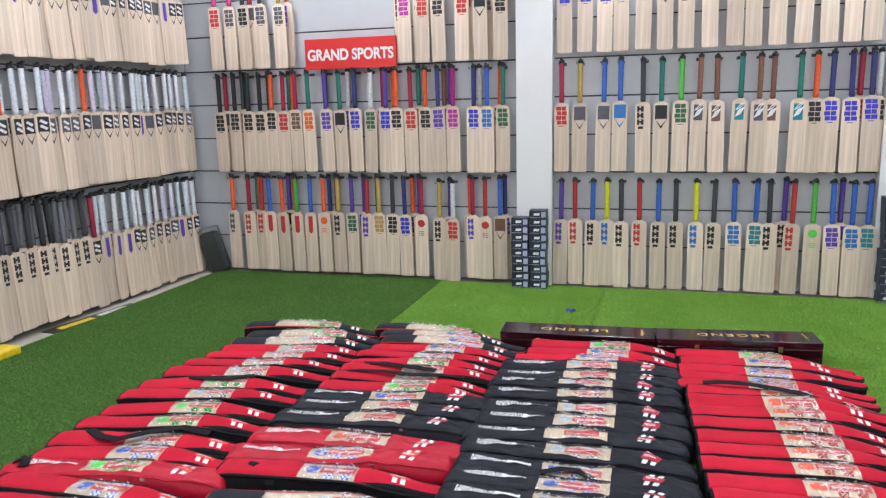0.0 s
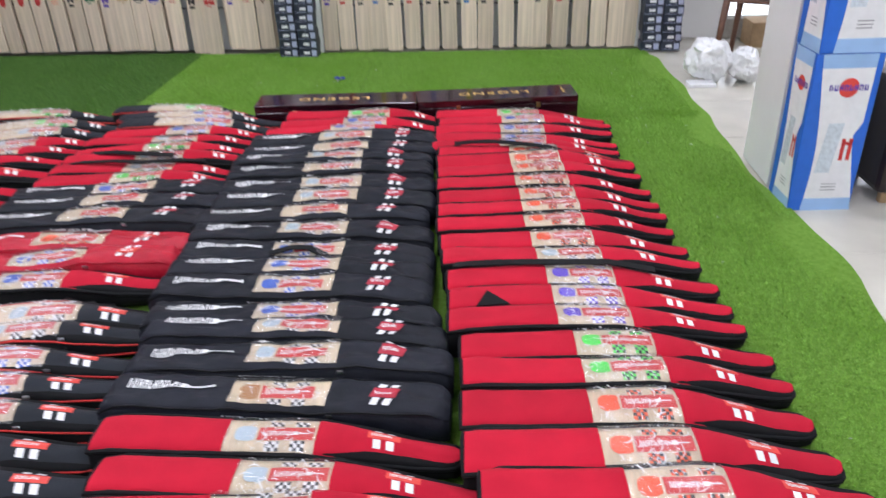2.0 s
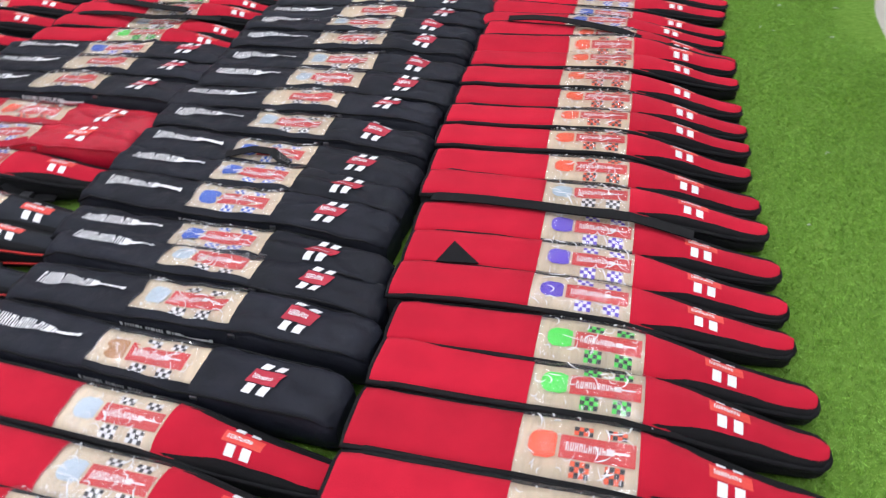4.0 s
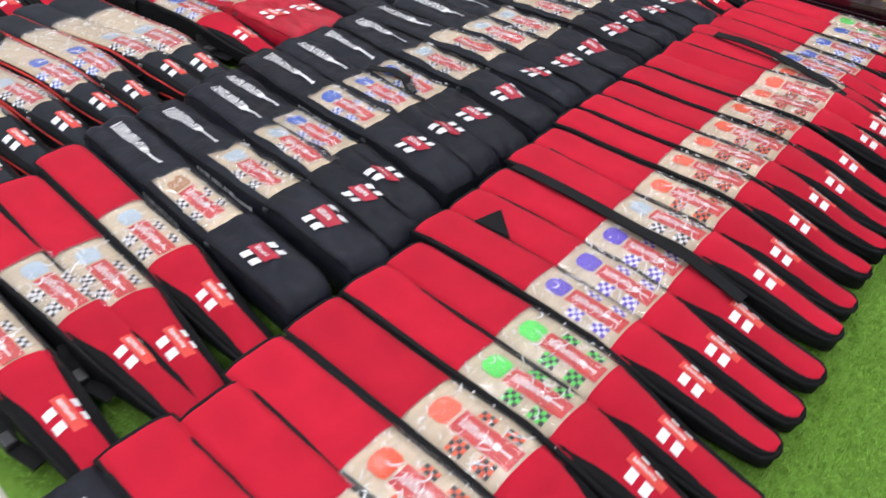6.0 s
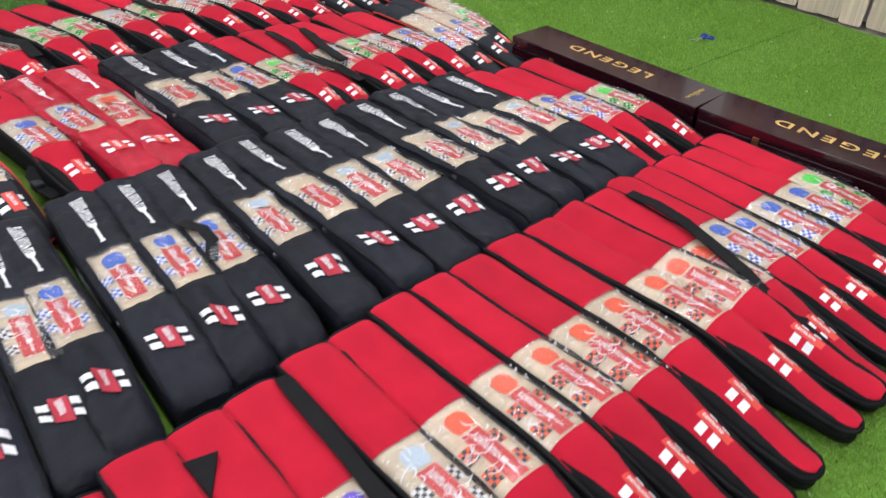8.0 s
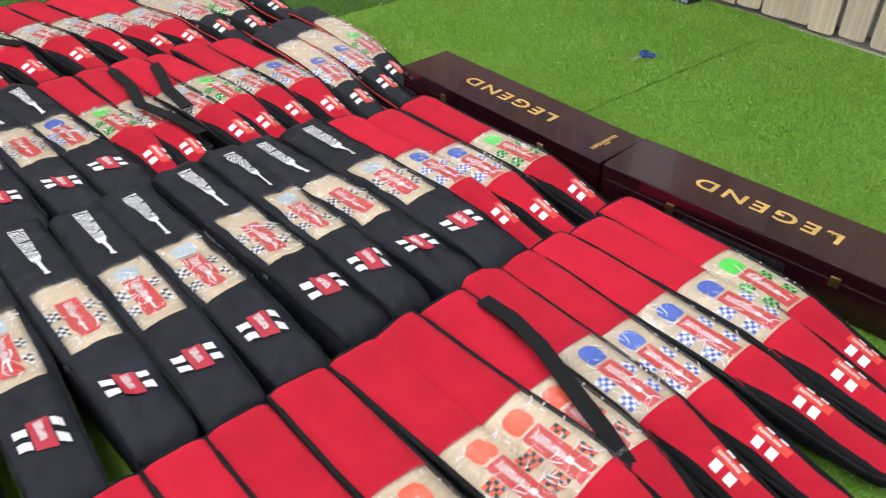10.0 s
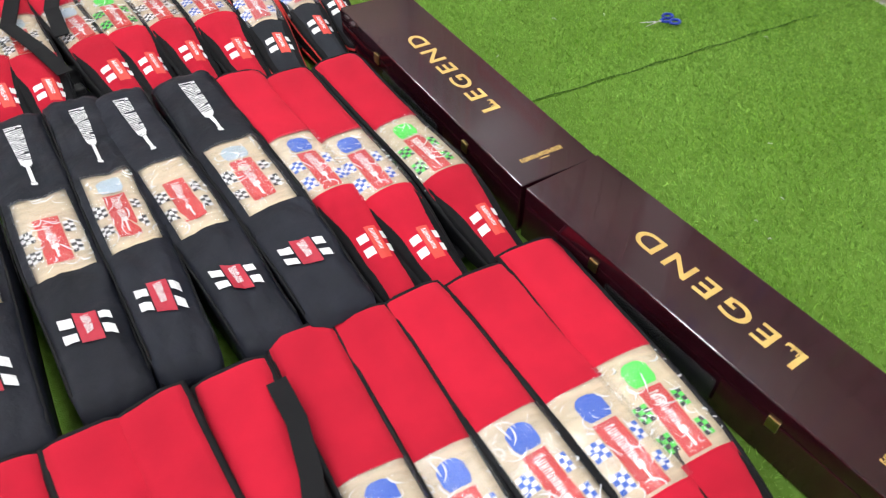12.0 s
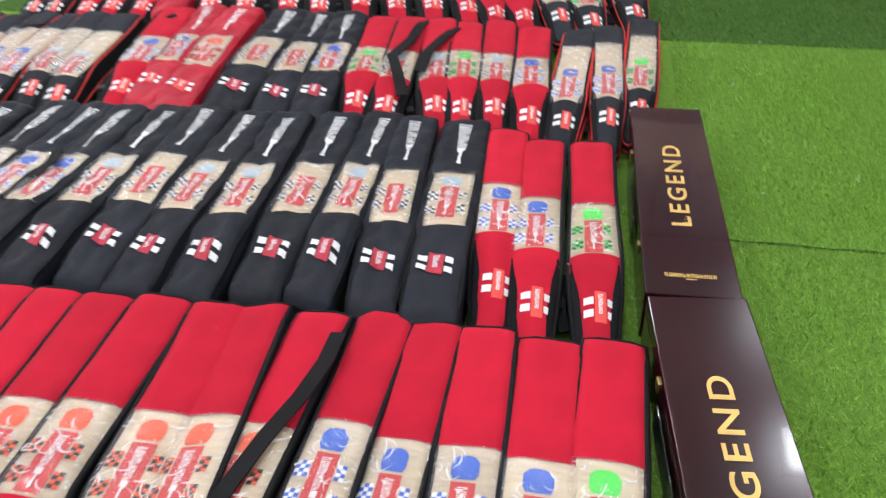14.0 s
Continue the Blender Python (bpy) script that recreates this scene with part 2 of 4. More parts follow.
def slat_wall(name, label, width, m):
    """A slatted display board: boards with dark grooves, built along x, facing -y."""
    w = tagged(new(name), label, "wall", kind="structure")
    w.matrix_basis = m
    bm = boxm(0, 0.012, 0, width, 0.10, CEIL)
    part("backing", bm, M_GROOVE, w)
    zs = [0.0] + [0.303 + 0.2825 * i for i in range(10)]
    for a, b in zip(zs, zs[1:]):
        b = min(b, CEIL)
        bm = bmesh.new()
        box(bm, 0, 0, a + 0.006, width, 0.0115, b - 0.004, bev=0.0015)
        part("panel", bm, M_SLAT, w)
    return w


slat_wall("wall_back_left", "white slatted display wall with dark grooves", 2.92, pose(-3.2, 5.735, 0))
slat_wall("wall_back_right", "white slatted display wall with dark grooves", 2.21, pose(-0.01, 5.735, 0))
slat_wall("wall_left", "white slatted display wall with dark grooves", 7.93, pose(-3.2, Y0, 0, 0, 0, 90))


def plain(name, label, cat, a, material=M_PAINT, bev=0.004):
    return tagged(part(name, boxm(*a, bev=bev), material), label, cat, kind="structure")


plain("pillar_1", "white painted square pillar between bat walls", "pillar", (-0.28, 5.62, 0, -0.01, 5.90, CEIL))
plain("pillar_2", "white painted square pillar beside bat wall", "pillar", (2.205, 5.66, 0, 2.50, 5.95, CEIL))
plain("pillar_3", "white painted square pillar behind the cartons", "pillar", (2.335, 3.19, 0, 2.665, 3.52, CEIL))
plain("wall_back_far", "plain white wall beside the shop window", "wall", (2.5, 5.90, 0, 2.86, 6.0, CEIL))
plain("wall_back_end", "plain white wall above the shop window", "wall", (2.86, 5.90, 2.3, 5.4, 6.0, CEIL))
plain("window_base", "low grey ledge below the shop window", "wall", (2.86, 5.88, 0, 5.4, 6.0, 0.14), M_GROUT)
plain("wall_right", "plain white painted wall", "wall", (5.4, Y0, 0, 5.5, 6.0, CEIL))
plain("wall_front", "plain white painted wall", "wall", (-3.3, Y0 - 0.1, 0, 5.5, Y0, CEIL))
plain("ceiling", "white ceiling with square light panels", "ceiling", (-3.3, Y0 - 0.1, CEIL, 5.5, 6.0, CEIL + 0.1), M_CEIL)
plain("floor", "cream polished floor slab", "floor", (-3.3, Y0 - 0.1, -0.12, 5.5, 6.0, -0.016), M_GROUT)

# shop window with daylight outside
win = thing("window_1", "tall clear shop window onto bright street", "window", kind="structure")
part("pane", boxm(2.86, 5.93, 0.14, 5.4, 5.938, 2.3), M_GLASS, win).visible_shadow = False
for x in (2.87, 4.1, 5.37):
    part("window_frame", boxm(x - 0.02, 5.92, 0.14, x + 0.02, 5.95, 2.3), M_STEEL, win)
tagged(part("backdrop", boxm(2.5, 6.6, -0.5, 6.0, 6.62, 3.2), M_DAY), "bright overexposed daylight outside the window", "backdrop", kind="structure")

# ceiling light panels
LX, LY = (-2.40, -1.15, 0.45, 2.05, 3.65), (5.3, 3.6, 1.9, 0.2, -1.5)
proto = thing("ceiling_light", "square white light panel set in the ceiling", "ceiling light", "ceiling light panels")
bm = boxm(-0.16, -0.16, -0.012, 0.16, 0.16, -0.002, bev=0.003)
part("diffuser", bm, M_PANEL, proto)
bm = bmesh.new()
for a in ((-0.19, -0.19, 0.19, -0.162), (-0.19, 0.162, 0.19, 0.19), (-0.19, -0.1615, -0.162, 0.1615), (0.162, -0.1615, 0.19, 0.1615)):
    box(bm, a[0], a[1], -0.018, a[2], a[3], 0.0, bev=0.002)
part("frame", bm, M_PAINT, proto)
first = True
for lx in LX:
    for ly in LY:
        at = pose(lx, ly, CEIL - 0.001)
        if first:
            proto.matrix_basis = at
            first = False
        else:
            copy_thing(proto, at)
for lx in LX:
    for ly in LY:
        ld = bpy.data.lights.new("panel_light", "AREA")
        ld.shape, ld.size, ld.energy, ld.color = "SQUARE", 0.31, 8.8, (0.935, 0.975, 1.0)
        lo = new("panel_light", ld)
        lo.matrix_basis = pose(lx, ly, CEIL - 0.03)

# ---- turf ----
rng = np.random.default_rng(5)


def turf_sheet(name, label, xa, xb, ya, yb, m1, ragged=False):
    bm = bmesh.new()
    n, k = 60, 24
    g = []
    for i in range(n + 1):
        row = []
        for j in range(k + 1):
            y = ya + (yb - ya) * i / n
            x = xa + (xb - xa) * j / k
            z = 0.0
            if ragged:
                x += 0.022 * (5.6 - y) * (x - xa) / (xb - xa)
            if ragged and j >= k - 2:
                x += 0.02 * math.sin(y * 3.1) + 0.012 * math.sin(y * 11)
                z += 0.012 * max(0, math.sin(y * 5.0 + 1)) * (j - k + 2)
            row.append(bm.verts.new((x, y, z)))
        g.append(row)
    for i in range(n):
        for j in range(k):
            bm.faces.new((g[i][j], g[i][j + 1], g[i + 1][j + 1], g[i + 1][j]))
    r = bmesh.ops.extrude_face_region(bm, geom=bm.faces[:])
    bmesh.ops.translate(bm, vec=(0, 0, -0.009), verts=[v for v in r["geom"] if isinstance(v, bmesh.types.BMVert)])
    bmesh.ops.recalc_face_normals(bm, faces=bm.faces[:])
    ob = part(name, bm, m1, smooth=False)
    return tagged(ob, label, "artificial grass", kind="structure")


turf_sheet("turf_1", "dark green artificial grass strip on the floor", -2.95, -0.903, 1.03, 5.66, M_TURFD)
turf_sheet("turf_2", "bright green artificial grass strip on the floor", -0.895, 0.388, 1.03, 5.62, M_TURF)
turf_sheet("turf_3", "bright green artificial grass strip with wavy edge", 0.394, 2.285, 1.02, 5.60, M_TURF, True)


def fibres(name, label, rects, m1, h):
    """Short leaning grass fibres over the given patches."""
    P = []
    for xa, xb, ya, yb, per in rects:
        n = int((xb - xa) * (yb - ya) * per)
        P.append(np.column_stack([rng.uniform(xa, xb, n), rng.uniform(ya, yb, n), np.zeros(n)]))
    P = np.concatenate(P)
    n = len(P)
    an = rng.uniform(0, 2 * np.pi, n)
    w = rng.uniform(0.0008, 0.0017, n)
    d = np.column_stack([np.cos(an) * w, np.sin(an) * w, np.zeros(n)])
    tip = P + np.column_stack([rng.normal(0, 0.006, n) , rng.normal(-0.003, 0.006, n), rng.uniform(0.5, 1.1, n) * h])
    V = np.stack([P - d, P + d, tip], 1).reshape(-1, 3)
    me = bpy.data.meshes.new(name)
    me.vertices.add(3 * n)
    me.vertices.foreach_set("co", V.ravel())
    me.loops.add(3 * n)
    me.loops.foreach_set("vertex_index", np.arange(3 * n))
    me.polygons.add(n)
    me.polygons.foreach_set("loop_start", np.arange(n) * 3)
    me.update()
    me.materials.append(m1)
    ob = new(name, me)
    return tagged(ob, label, "artificial grass", kind="stuff")


fibres("grass_fibres", "fine bright green plastic grass fibres", [
    (1.65, 2.29, 1.05, 4.2, 34000), (-0.89, 2.27, 4.10, 5.60, 30000), (0.9, 1.75, 1.05, 1.9, 16000), (-0.1, 1.65, 3.9, 4.1, 12000),
    (0.5, 1.0, 1.05, 1.8, 20000), (2.28, 2.36, 1.05, 3.0, 26000)], M_BLADE, 0.013)
fibres("grass_fibres", "fine dark green plastic grass fibres", [
    (-2.95, -1.45, 1.05, 5.66, 11000), (-1.45, -0.905, 3.9, 5.66, 16000)], M_BLADED, 0.013)
bm = bmesh.new()
for i in range(46):
    x, y = (rng.uniform(-0.9, 2.2), rng.uniform(4.2, 5.5)) if i < 32 else (rng.uniform(1.8, 2.2), rng.uniform(1.2, 4.2))
    a = rng.uniform(0, 6.28)
    L = rng.uniform(0.003, 0.009)
    tube(bm, [(x, y, 0.011), (x + L * math.cos(a), y + L * math.sin(a), 0.014), (x + 2 * L * math.cos(a + 0.5), y + 2 * L * math.sin(a + 0.5), 0.011)], 0.0008, 4)
tagged(part("thread_scraps", bm, M_WHITE), "tiny white thread scraps lying on the grass", "litter", kind="stuff")
bm = bmesh.new()
tube(bm, [(0.391 + 0.004 * math.sin(i * 1.7), 4.2 + i * 0.05, 0.003) for i in range(24)], 0.0015, 5)
tagged(part("turf_seam", bm, M_TURFD), "dark joint between two grass strips", "seam", kind="structure")


# ---- bat bags ----
class Shape:
    """Outline and crown of a padded bat bag lying on its back; x runs from its square end to its tip."""

    def __init__(self, kind, seed):
        self.kind, self.r = kind, random.Random(seed)
        r = self.r
        self.L = {"red": 0.875, "black": 0.875, "char": 0.86, "redw": 0.875}[kind]
        self.W = {"red": 0.0590, "black": 0.0635, "char": 0.057, "redw": 0.062}[kind]
        self.ph = [r.uniform(0, 6.28) for _ in range(6)]
        self.win = {"red": (0.318, 0.533), "black": (0.33, 0.572), "char": (0.20, 0.60), "redw": (0.33, 0.572)}[kind]

    def w(self, x):
        L, s = self.L, x / self.L
        W = self.W * (1 + 0.025 * math.sin(9 * s + self.ph[0]))
        if self.kind in ("black", "redw"):
            e = min(1, max(0, (L - x) / 0.025))
            W *= 1 - 0.12 * max(0, s - 0.6) / 0.4
            return W * (0.80 + 0.20 * math.sqrt(max(0, 1 - (1 - e) ** 2)))
        if s > 0.60:
            k = (s - 0.60) / 0.40
            W *= 1 - 0.34 * (k * k * (3 - 2 * k))
        d = (L - x) / 0.035
        if d < 1:
            W *= math.sqrt(max(0.02, 1 - (1 - d) ** 2))
        d = x / 0.012
        if d < 1:
            W *= 0.96 + 0.04 * d
        return W

    def h(self, x):
        s = x / self.L
        H = 0.117 + 0.005 * math.sin(7 * s + self.ph[1])
        if self.kind in ("black", "redw"):
            H = 0.124 + 0.005 * math.sin(6 * s + self.ph[1])
            H *= 1 - 0.16 * max(0, s - 0.72) / 0.28
            d = x / 0.03
            if d < 1:
                H *= 0.72 + 0.28 * math.sin(d * math.pi / 2)
            d = (self.L - x) / 0.03
            if d < 1:
                H *= 0.78 + 0.22 * math.sin(d * math.pi / 2)
            return H
        if s > 0.62:
            k = (s - 0.62) / 0.38
            H *= 1 - 0.50 * (k * k * (3 - 2 * k))
        d = x / 0.02
        if d < 1:
            H *= 0.93 + 0.07 * math.sin(d * math.pi / 2)
        return H

    def surf(self, off):
        def f(x, y):
            w = max(self.w(min(x, self.L - 1e-4)), 1e-3)
            v = max(-1, min(1, y / w))
            box_ = self.kind in ("black", "redw")
            k = min(1, max(0, (x / self.L - 0.56) / 0.2))
            drop = (0.10 * abs(v) ** 4) if box_ else (0.10 * abs(v) ** 4 * (1 - k) + 0.30 * k * v * v)
            crease = 0.0025 * math.sin(38 * x + 60 * y + self.ph[2]) * math.sin(17 * x - 25 * y + self.ph[3])
            if box_:
                q = Vector((x * 9 + self.ph[5], y * 22, self.ph[4]))
                crease += (0.0075 if x > self.win[1] else 0.003) * noise.noise(q) + 0.0032 * noise.noise(q * 2.7)
            return Vector((x, y, self.h(x) * (1 - drop) + off + crease * (0.5 if not box_ else 1.5)))
        return f


def sheet(s, xa, xb, off, n=10, k=8, lip=0.006, inset=1.0):
    """A padded panel that follows the bag's crown, with turned-down edges."""
    f = s.surf(off)
    bm = bmesh.new()
    g = []
    for i in range(n + 1):
        t = i / n
        if s.kind in ("red", "char") and xb > s.L - 0.01:
            t = 1 - (1 - t) ** 1.8
        x = xa + (xb - xa) * t
        x = min(x, s.L - 0.0005)
        w = s.w(x) * inset
        row = [bm.verts.new(f(x, -w) + Vector((0, 0, -lip)))]
        row += [bm.verts.new(f(x, w * (-1 + 2 * j / k))) for j in range(k + 1)]
        row += [bm.verts.new(f(x, w) + Vector((0, 0, -lip)))]
        g.append(row)
    for a, b in zip(g, g[1:]):
        for j in range(len(a) - 1):
            q = bm.faces.new((a[j], b[j], b[j + 1], a[j + 1]))
            q.smooth = True
    return bm


def bag_body(s, n=22):
    rings = []
    for i in range(n + 1):
        t = i / n
        x = s.L * (0.5 - 0.5 * math.cos(math.pi * t))
        x = min(max(x, 0.0), s.L - 0.0005)
        w, h = s.w(x), s.h(x)
        b = 1.05 + 0.03 * math.sin(8 * t + s.ph[4])
        e = 0.87 if s.kind in ("red", "char") else 0.91
        base = 0.004 if 0.03 < t < 0.97 else 0.012
        rings.append([(x, -w * 0.7, base), (x, w * 0.7, base), (x, w * b, base + 0.02), (x, w * b, h * 0.5), (x, w, h * (e - 0.05)),
                      (x, w * 0.9, h * 0.90), (x, 0, h * 0.97), (x, -w * 0.9, h * 0.90), (x, -w, h * (e - 0.05)),
                      (x, -w * b, h * 0.5), (x, -w * b, base + 0.02)])
    bm = bmesh.new()
    loft(bm, rings)
    return bm


def outline(s, off, closed_tip=True):
    f = s.surf(off)
    xs = [s.L * i / 16 for i in range(17)]
    xs[-1] = s.L - 0.0008
    xs.insert(16, s.L - 0.006)
    xs.insert(16, s.L - 0.018)
    pts = [f(x, s.w(x)) for x in xs] + [f(x, -s.w(x)) for x in reversed(xs)]
    pts += [f(0.0005, -s.w(0.001) * 0.5), f(0.0005, s.w(0.001) * 0.5)]
    return pts


def bat_prints(s, colour, parent, long=False):
    """The bat behind the film: willow face with emblem, name patch and chequers."""
    a, b = s.win
    r = s.r
    wood_ = part("bat_blade", sheet(s, a - 0.01, b + 0.01, 0.001, 6, 6, 0.01, 0.80 if long else (0.93 if s.kind == "red" else 0.75)), M_WILLOWP, parent, "pale willow bat blade")
    f, f2 = s.surf(0.0030), s.surf(0.0042)
    o = a if not long else b - 0.225
    y = -0.002
    if colour != "none":
        bm = bmesh.new()
        rim = [(0.020, -0.008), (0.024, -0.017), (0.034, -0.024), (0.058, -0.024), (0.070, -0.019), (0.070, 0.019), (0.058, 0.024), (0.034, 0.024), (0.024, 0.017), (0.020, 0.008)]
        mid = bm.verts.new(f(o + 0.046, y))
        vs = [bm.verts.new(f(o + u, y + v)) for u, v in rim]
        for p, q in zip(vs, vs[1:] + vs[:1]):
            bm.faces.new((mid, p, q))
        part("emblem", bm, PRINT[colour], wood_)
    bm = bmesh.new()
    decal(bm, o + 0.076, o + 0.209, y - 0.021, y + 0.021, f, 5, 2)
    part("name_patch", bm, M_LABEL, wood_)
    part("lettering", lettering(r, o + 0.086, o + 0.158, 0.0085, lambda x, yy: f2(x, yy + y), 9), M_WHITE, wood_)
    bm = bmesh.new()
    decal(bm, o + 0.158, o + 0.172, y - 0.006, y + 0.006, f2, 1, 1)
    decal(bm, o + 0.172, o + 0.198, y - 0.002, y + 0.002, f2, 2, 1)
    part("bat_mark", bm, M_WHITE, wood_)
    col = PRINT["dark" if colour in ("grey", "brown", "none") else colour]
    c = 0.0085
    for px in (0.098, 0.158):
        for sy in (-1, 1):
            bm = bmesh.new()
            for i in range(4):
                for j in range(2 if sy > 0 else 3):
                    x0, y0 = o + px + i * c, y + sy * (0.024 + j * c)
                    dark = (i + j) % 2
                    decal(bm, x0, x0 + c, min(y0, y0 + sy * c), max(y0, y0 + sy * c), f, 1, 1, mi=0 if dark else 1)
            part("chequer", bm, [col, M_WHITE] if colour in ("blue", "purple") else [M_INK, col if colour not in ("grey", "brown", "none") else M_WHITE], wood_)


WIN_IN = 0.76


def film(s, parent, mats):
    """Crinkled clear plastic over the bat."""
    a, b = s.win
    r = s.r
    f = s.surf(0.009)
    bm = bmesh.new()
    n, k = 30, 14
    inset = {"char": 0.86, "black": WIN_IN + 0.02, "redw": WIN_IN + 0.02}.get(s.kind, 0.985)

    def lift(x, v):
        edge = min(1, 4 * (1 - abs(v)), 10 * min(x - a, b - x) / (b - a))
        q = Vector((x * 26, v * 2.2, s.ph[5] * 3))
        return edge * (0.004 * noise.noise(q) + 0.002 * noise.noise(q * 2.3))

    def on(x, v, up=0.0):
        p = f(x, v * s.w(x) * inset)
        p.z += lift(x, v) + up
        return p
    g = [[bm.verts.new(on(a + (b - a) * i / n, -1 + 2 * j / k)) for j in range(k + 1)] for i in range(n + 1)]
    for i in range(n):
        for j in range(k):
            q = bm.faces.new((g[i][j], g[i + 1][j], g[i + 1][j + 1], g[i][j + 1]))
            q.smooth = True
    # folds: thin bent ridges, coloured near white to paint in the lamp glints
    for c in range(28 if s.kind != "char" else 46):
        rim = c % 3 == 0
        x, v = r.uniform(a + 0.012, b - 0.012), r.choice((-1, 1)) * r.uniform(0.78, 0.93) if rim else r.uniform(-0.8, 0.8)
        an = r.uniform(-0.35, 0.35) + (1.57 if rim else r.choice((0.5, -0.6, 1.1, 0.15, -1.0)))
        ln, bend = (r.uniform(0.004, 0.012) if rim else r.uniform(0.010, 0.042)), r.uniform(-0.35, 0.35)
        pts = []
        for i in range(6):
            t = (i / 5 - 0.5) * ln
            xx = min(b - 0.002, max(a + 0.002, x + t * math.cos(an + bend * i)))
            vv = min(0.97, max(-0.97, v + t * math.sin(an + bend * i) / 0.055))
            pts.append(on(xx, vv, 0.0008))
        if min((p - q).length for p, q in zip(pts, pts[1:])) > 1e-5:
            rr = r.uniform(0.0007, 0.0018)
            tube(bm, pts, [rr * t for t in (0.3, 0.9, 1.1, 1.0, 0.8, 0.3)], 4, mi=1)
    part("window", bm, [mats, M_CREASEGLINT], parent, "crinkled clear plastic window").visible_shadow = False


def side_strip(s, sy):
    """The cloth border beside a window that is narrower than its bag."""
    f = s.surf(0.004)
    bm = bmesh.new()
    g = []
    for i in range(11):
        x = s.win[0] - 0.001 + (s.win[1] - s.win[0] + 0.002) * i / 10
        w = s.w(x)
        row = [f(x, sy * w * WIN_IN) + Vector((0, 0, 0.0035 if i % 2 else 0.0028))] + [f(x, sy * w * (WIN_IN + (1 - WIN_IN) * q / 3)) for q in (1, 2, 3)]
        g.append([bm.verts.new(p) for p in row + [f(x, sy * w) + Vector((0, 0, -0.012))]])
    for p, q in zip(g, g[1:]):
        for j in range(4):
            bm.faces.new((p[j], q[j], q[j + 1], p[j + 1])).smooth = True
    bmesh.ops.recalc_face_normals(bm, faces=bm.faces[:])
    return bm


def stripes(s, parent, x, mat_label, size=0.02, slant=0.0, n_side=2):
    """The cloth patch with four white squares beside it."""
    dy = 0.010 if s.kind in ("red", "char") else 0.0
    up = 0.0 if s.kind in ("red", "char") else 0.0022
    fa, fb = s.surf(0.0052 + up), s.surf(0.0062 + up)
    f, f2 = (lambda u, v: fa(u, v + dy)), (lambda u, v: fb(u, v + dy))
    lw = 0.038 if s.kind in ("red", "char") else 0.032
    lh = 0.0125 if s.kind in ("red", "char") else 0.0165
    bm = bmesh.new()
    decal(bm, x - lw, x + lw, -lh, lh, f, 4, 2, skew=slant)
    lab = part("cloth_patch", bm, mat_label, parent, "printed red name patch")
    part("lettering", lettering(s.r, x - lw * 0.8, x + lw * 0.5, lh * 0.42, f2, 8), M_WHITE, lab)
    for sx in (-1, 1):
        for sy in (-1, 1):
            bm = bmesh.new()
            cx = x + sx * size * 0.72 + sy * slant * 0.02
            y0, y1 = sy * (lh + 0.0025), sy * (lh + 0.0025 + size * (1.0 if sy < 0 else 0.8))
            decal(bm, cx - size * 0.42, cx + size * 0.42, min(y0, y1), max(y0, y1), f, 2, 2, skew=slant)
            part("stripe", bm, M_WHITE, parent)


def bat_logo(s, parent, x, side=False):
    """White print: a word-like row of bars that runs out into a bat's handle."""
    if side:
        def f(u, v):
            w = s.w(u) * 1.10
            return Vector((u, -w * (1.0 + 0.001) - 0.001, s.h(u) * 0.70 + v * 1.1))
    else:
        g = s.surf(0.0076)

        def f(u, v):
            return g(u, v + 0.004)
    part("lettering", lettering(s.r, x, x + 0.140, 0.0165, f, 11, 0.35), M_WHITE, parent, "white printed lettering")
    bm = bmesh.new()
    decal(bm, x + 0.1365, x + 0.150, -0.0100, 0.0100, f, 1, 1)
    decal(bm, x + 0.150, x + 0.156, -0.007, 0.007, f, 1, 1)
    decal(bm, x + 0.156, x + 0.215, -0.0035, 0.0035, f, 4, 1)
    decal(bm, x + 0.215, x + 0.223, -0.0055, 0.0055, f, 1, 1)
    part("bat_mark", bm, M_WHITE, parent)


def seams(s, parent, material, r=0.003):
    f = s.surf(0.004)
    for sy in (-1, 1):
        bm = bmesh.new()
        tube(bm, [f(x, sy * s.w(x) * 1.0) for x in [0.004 + (s.L - 0.008) * i / 18 for i in range(19)]], r, 5)
        part("piping", bm, material, parent)


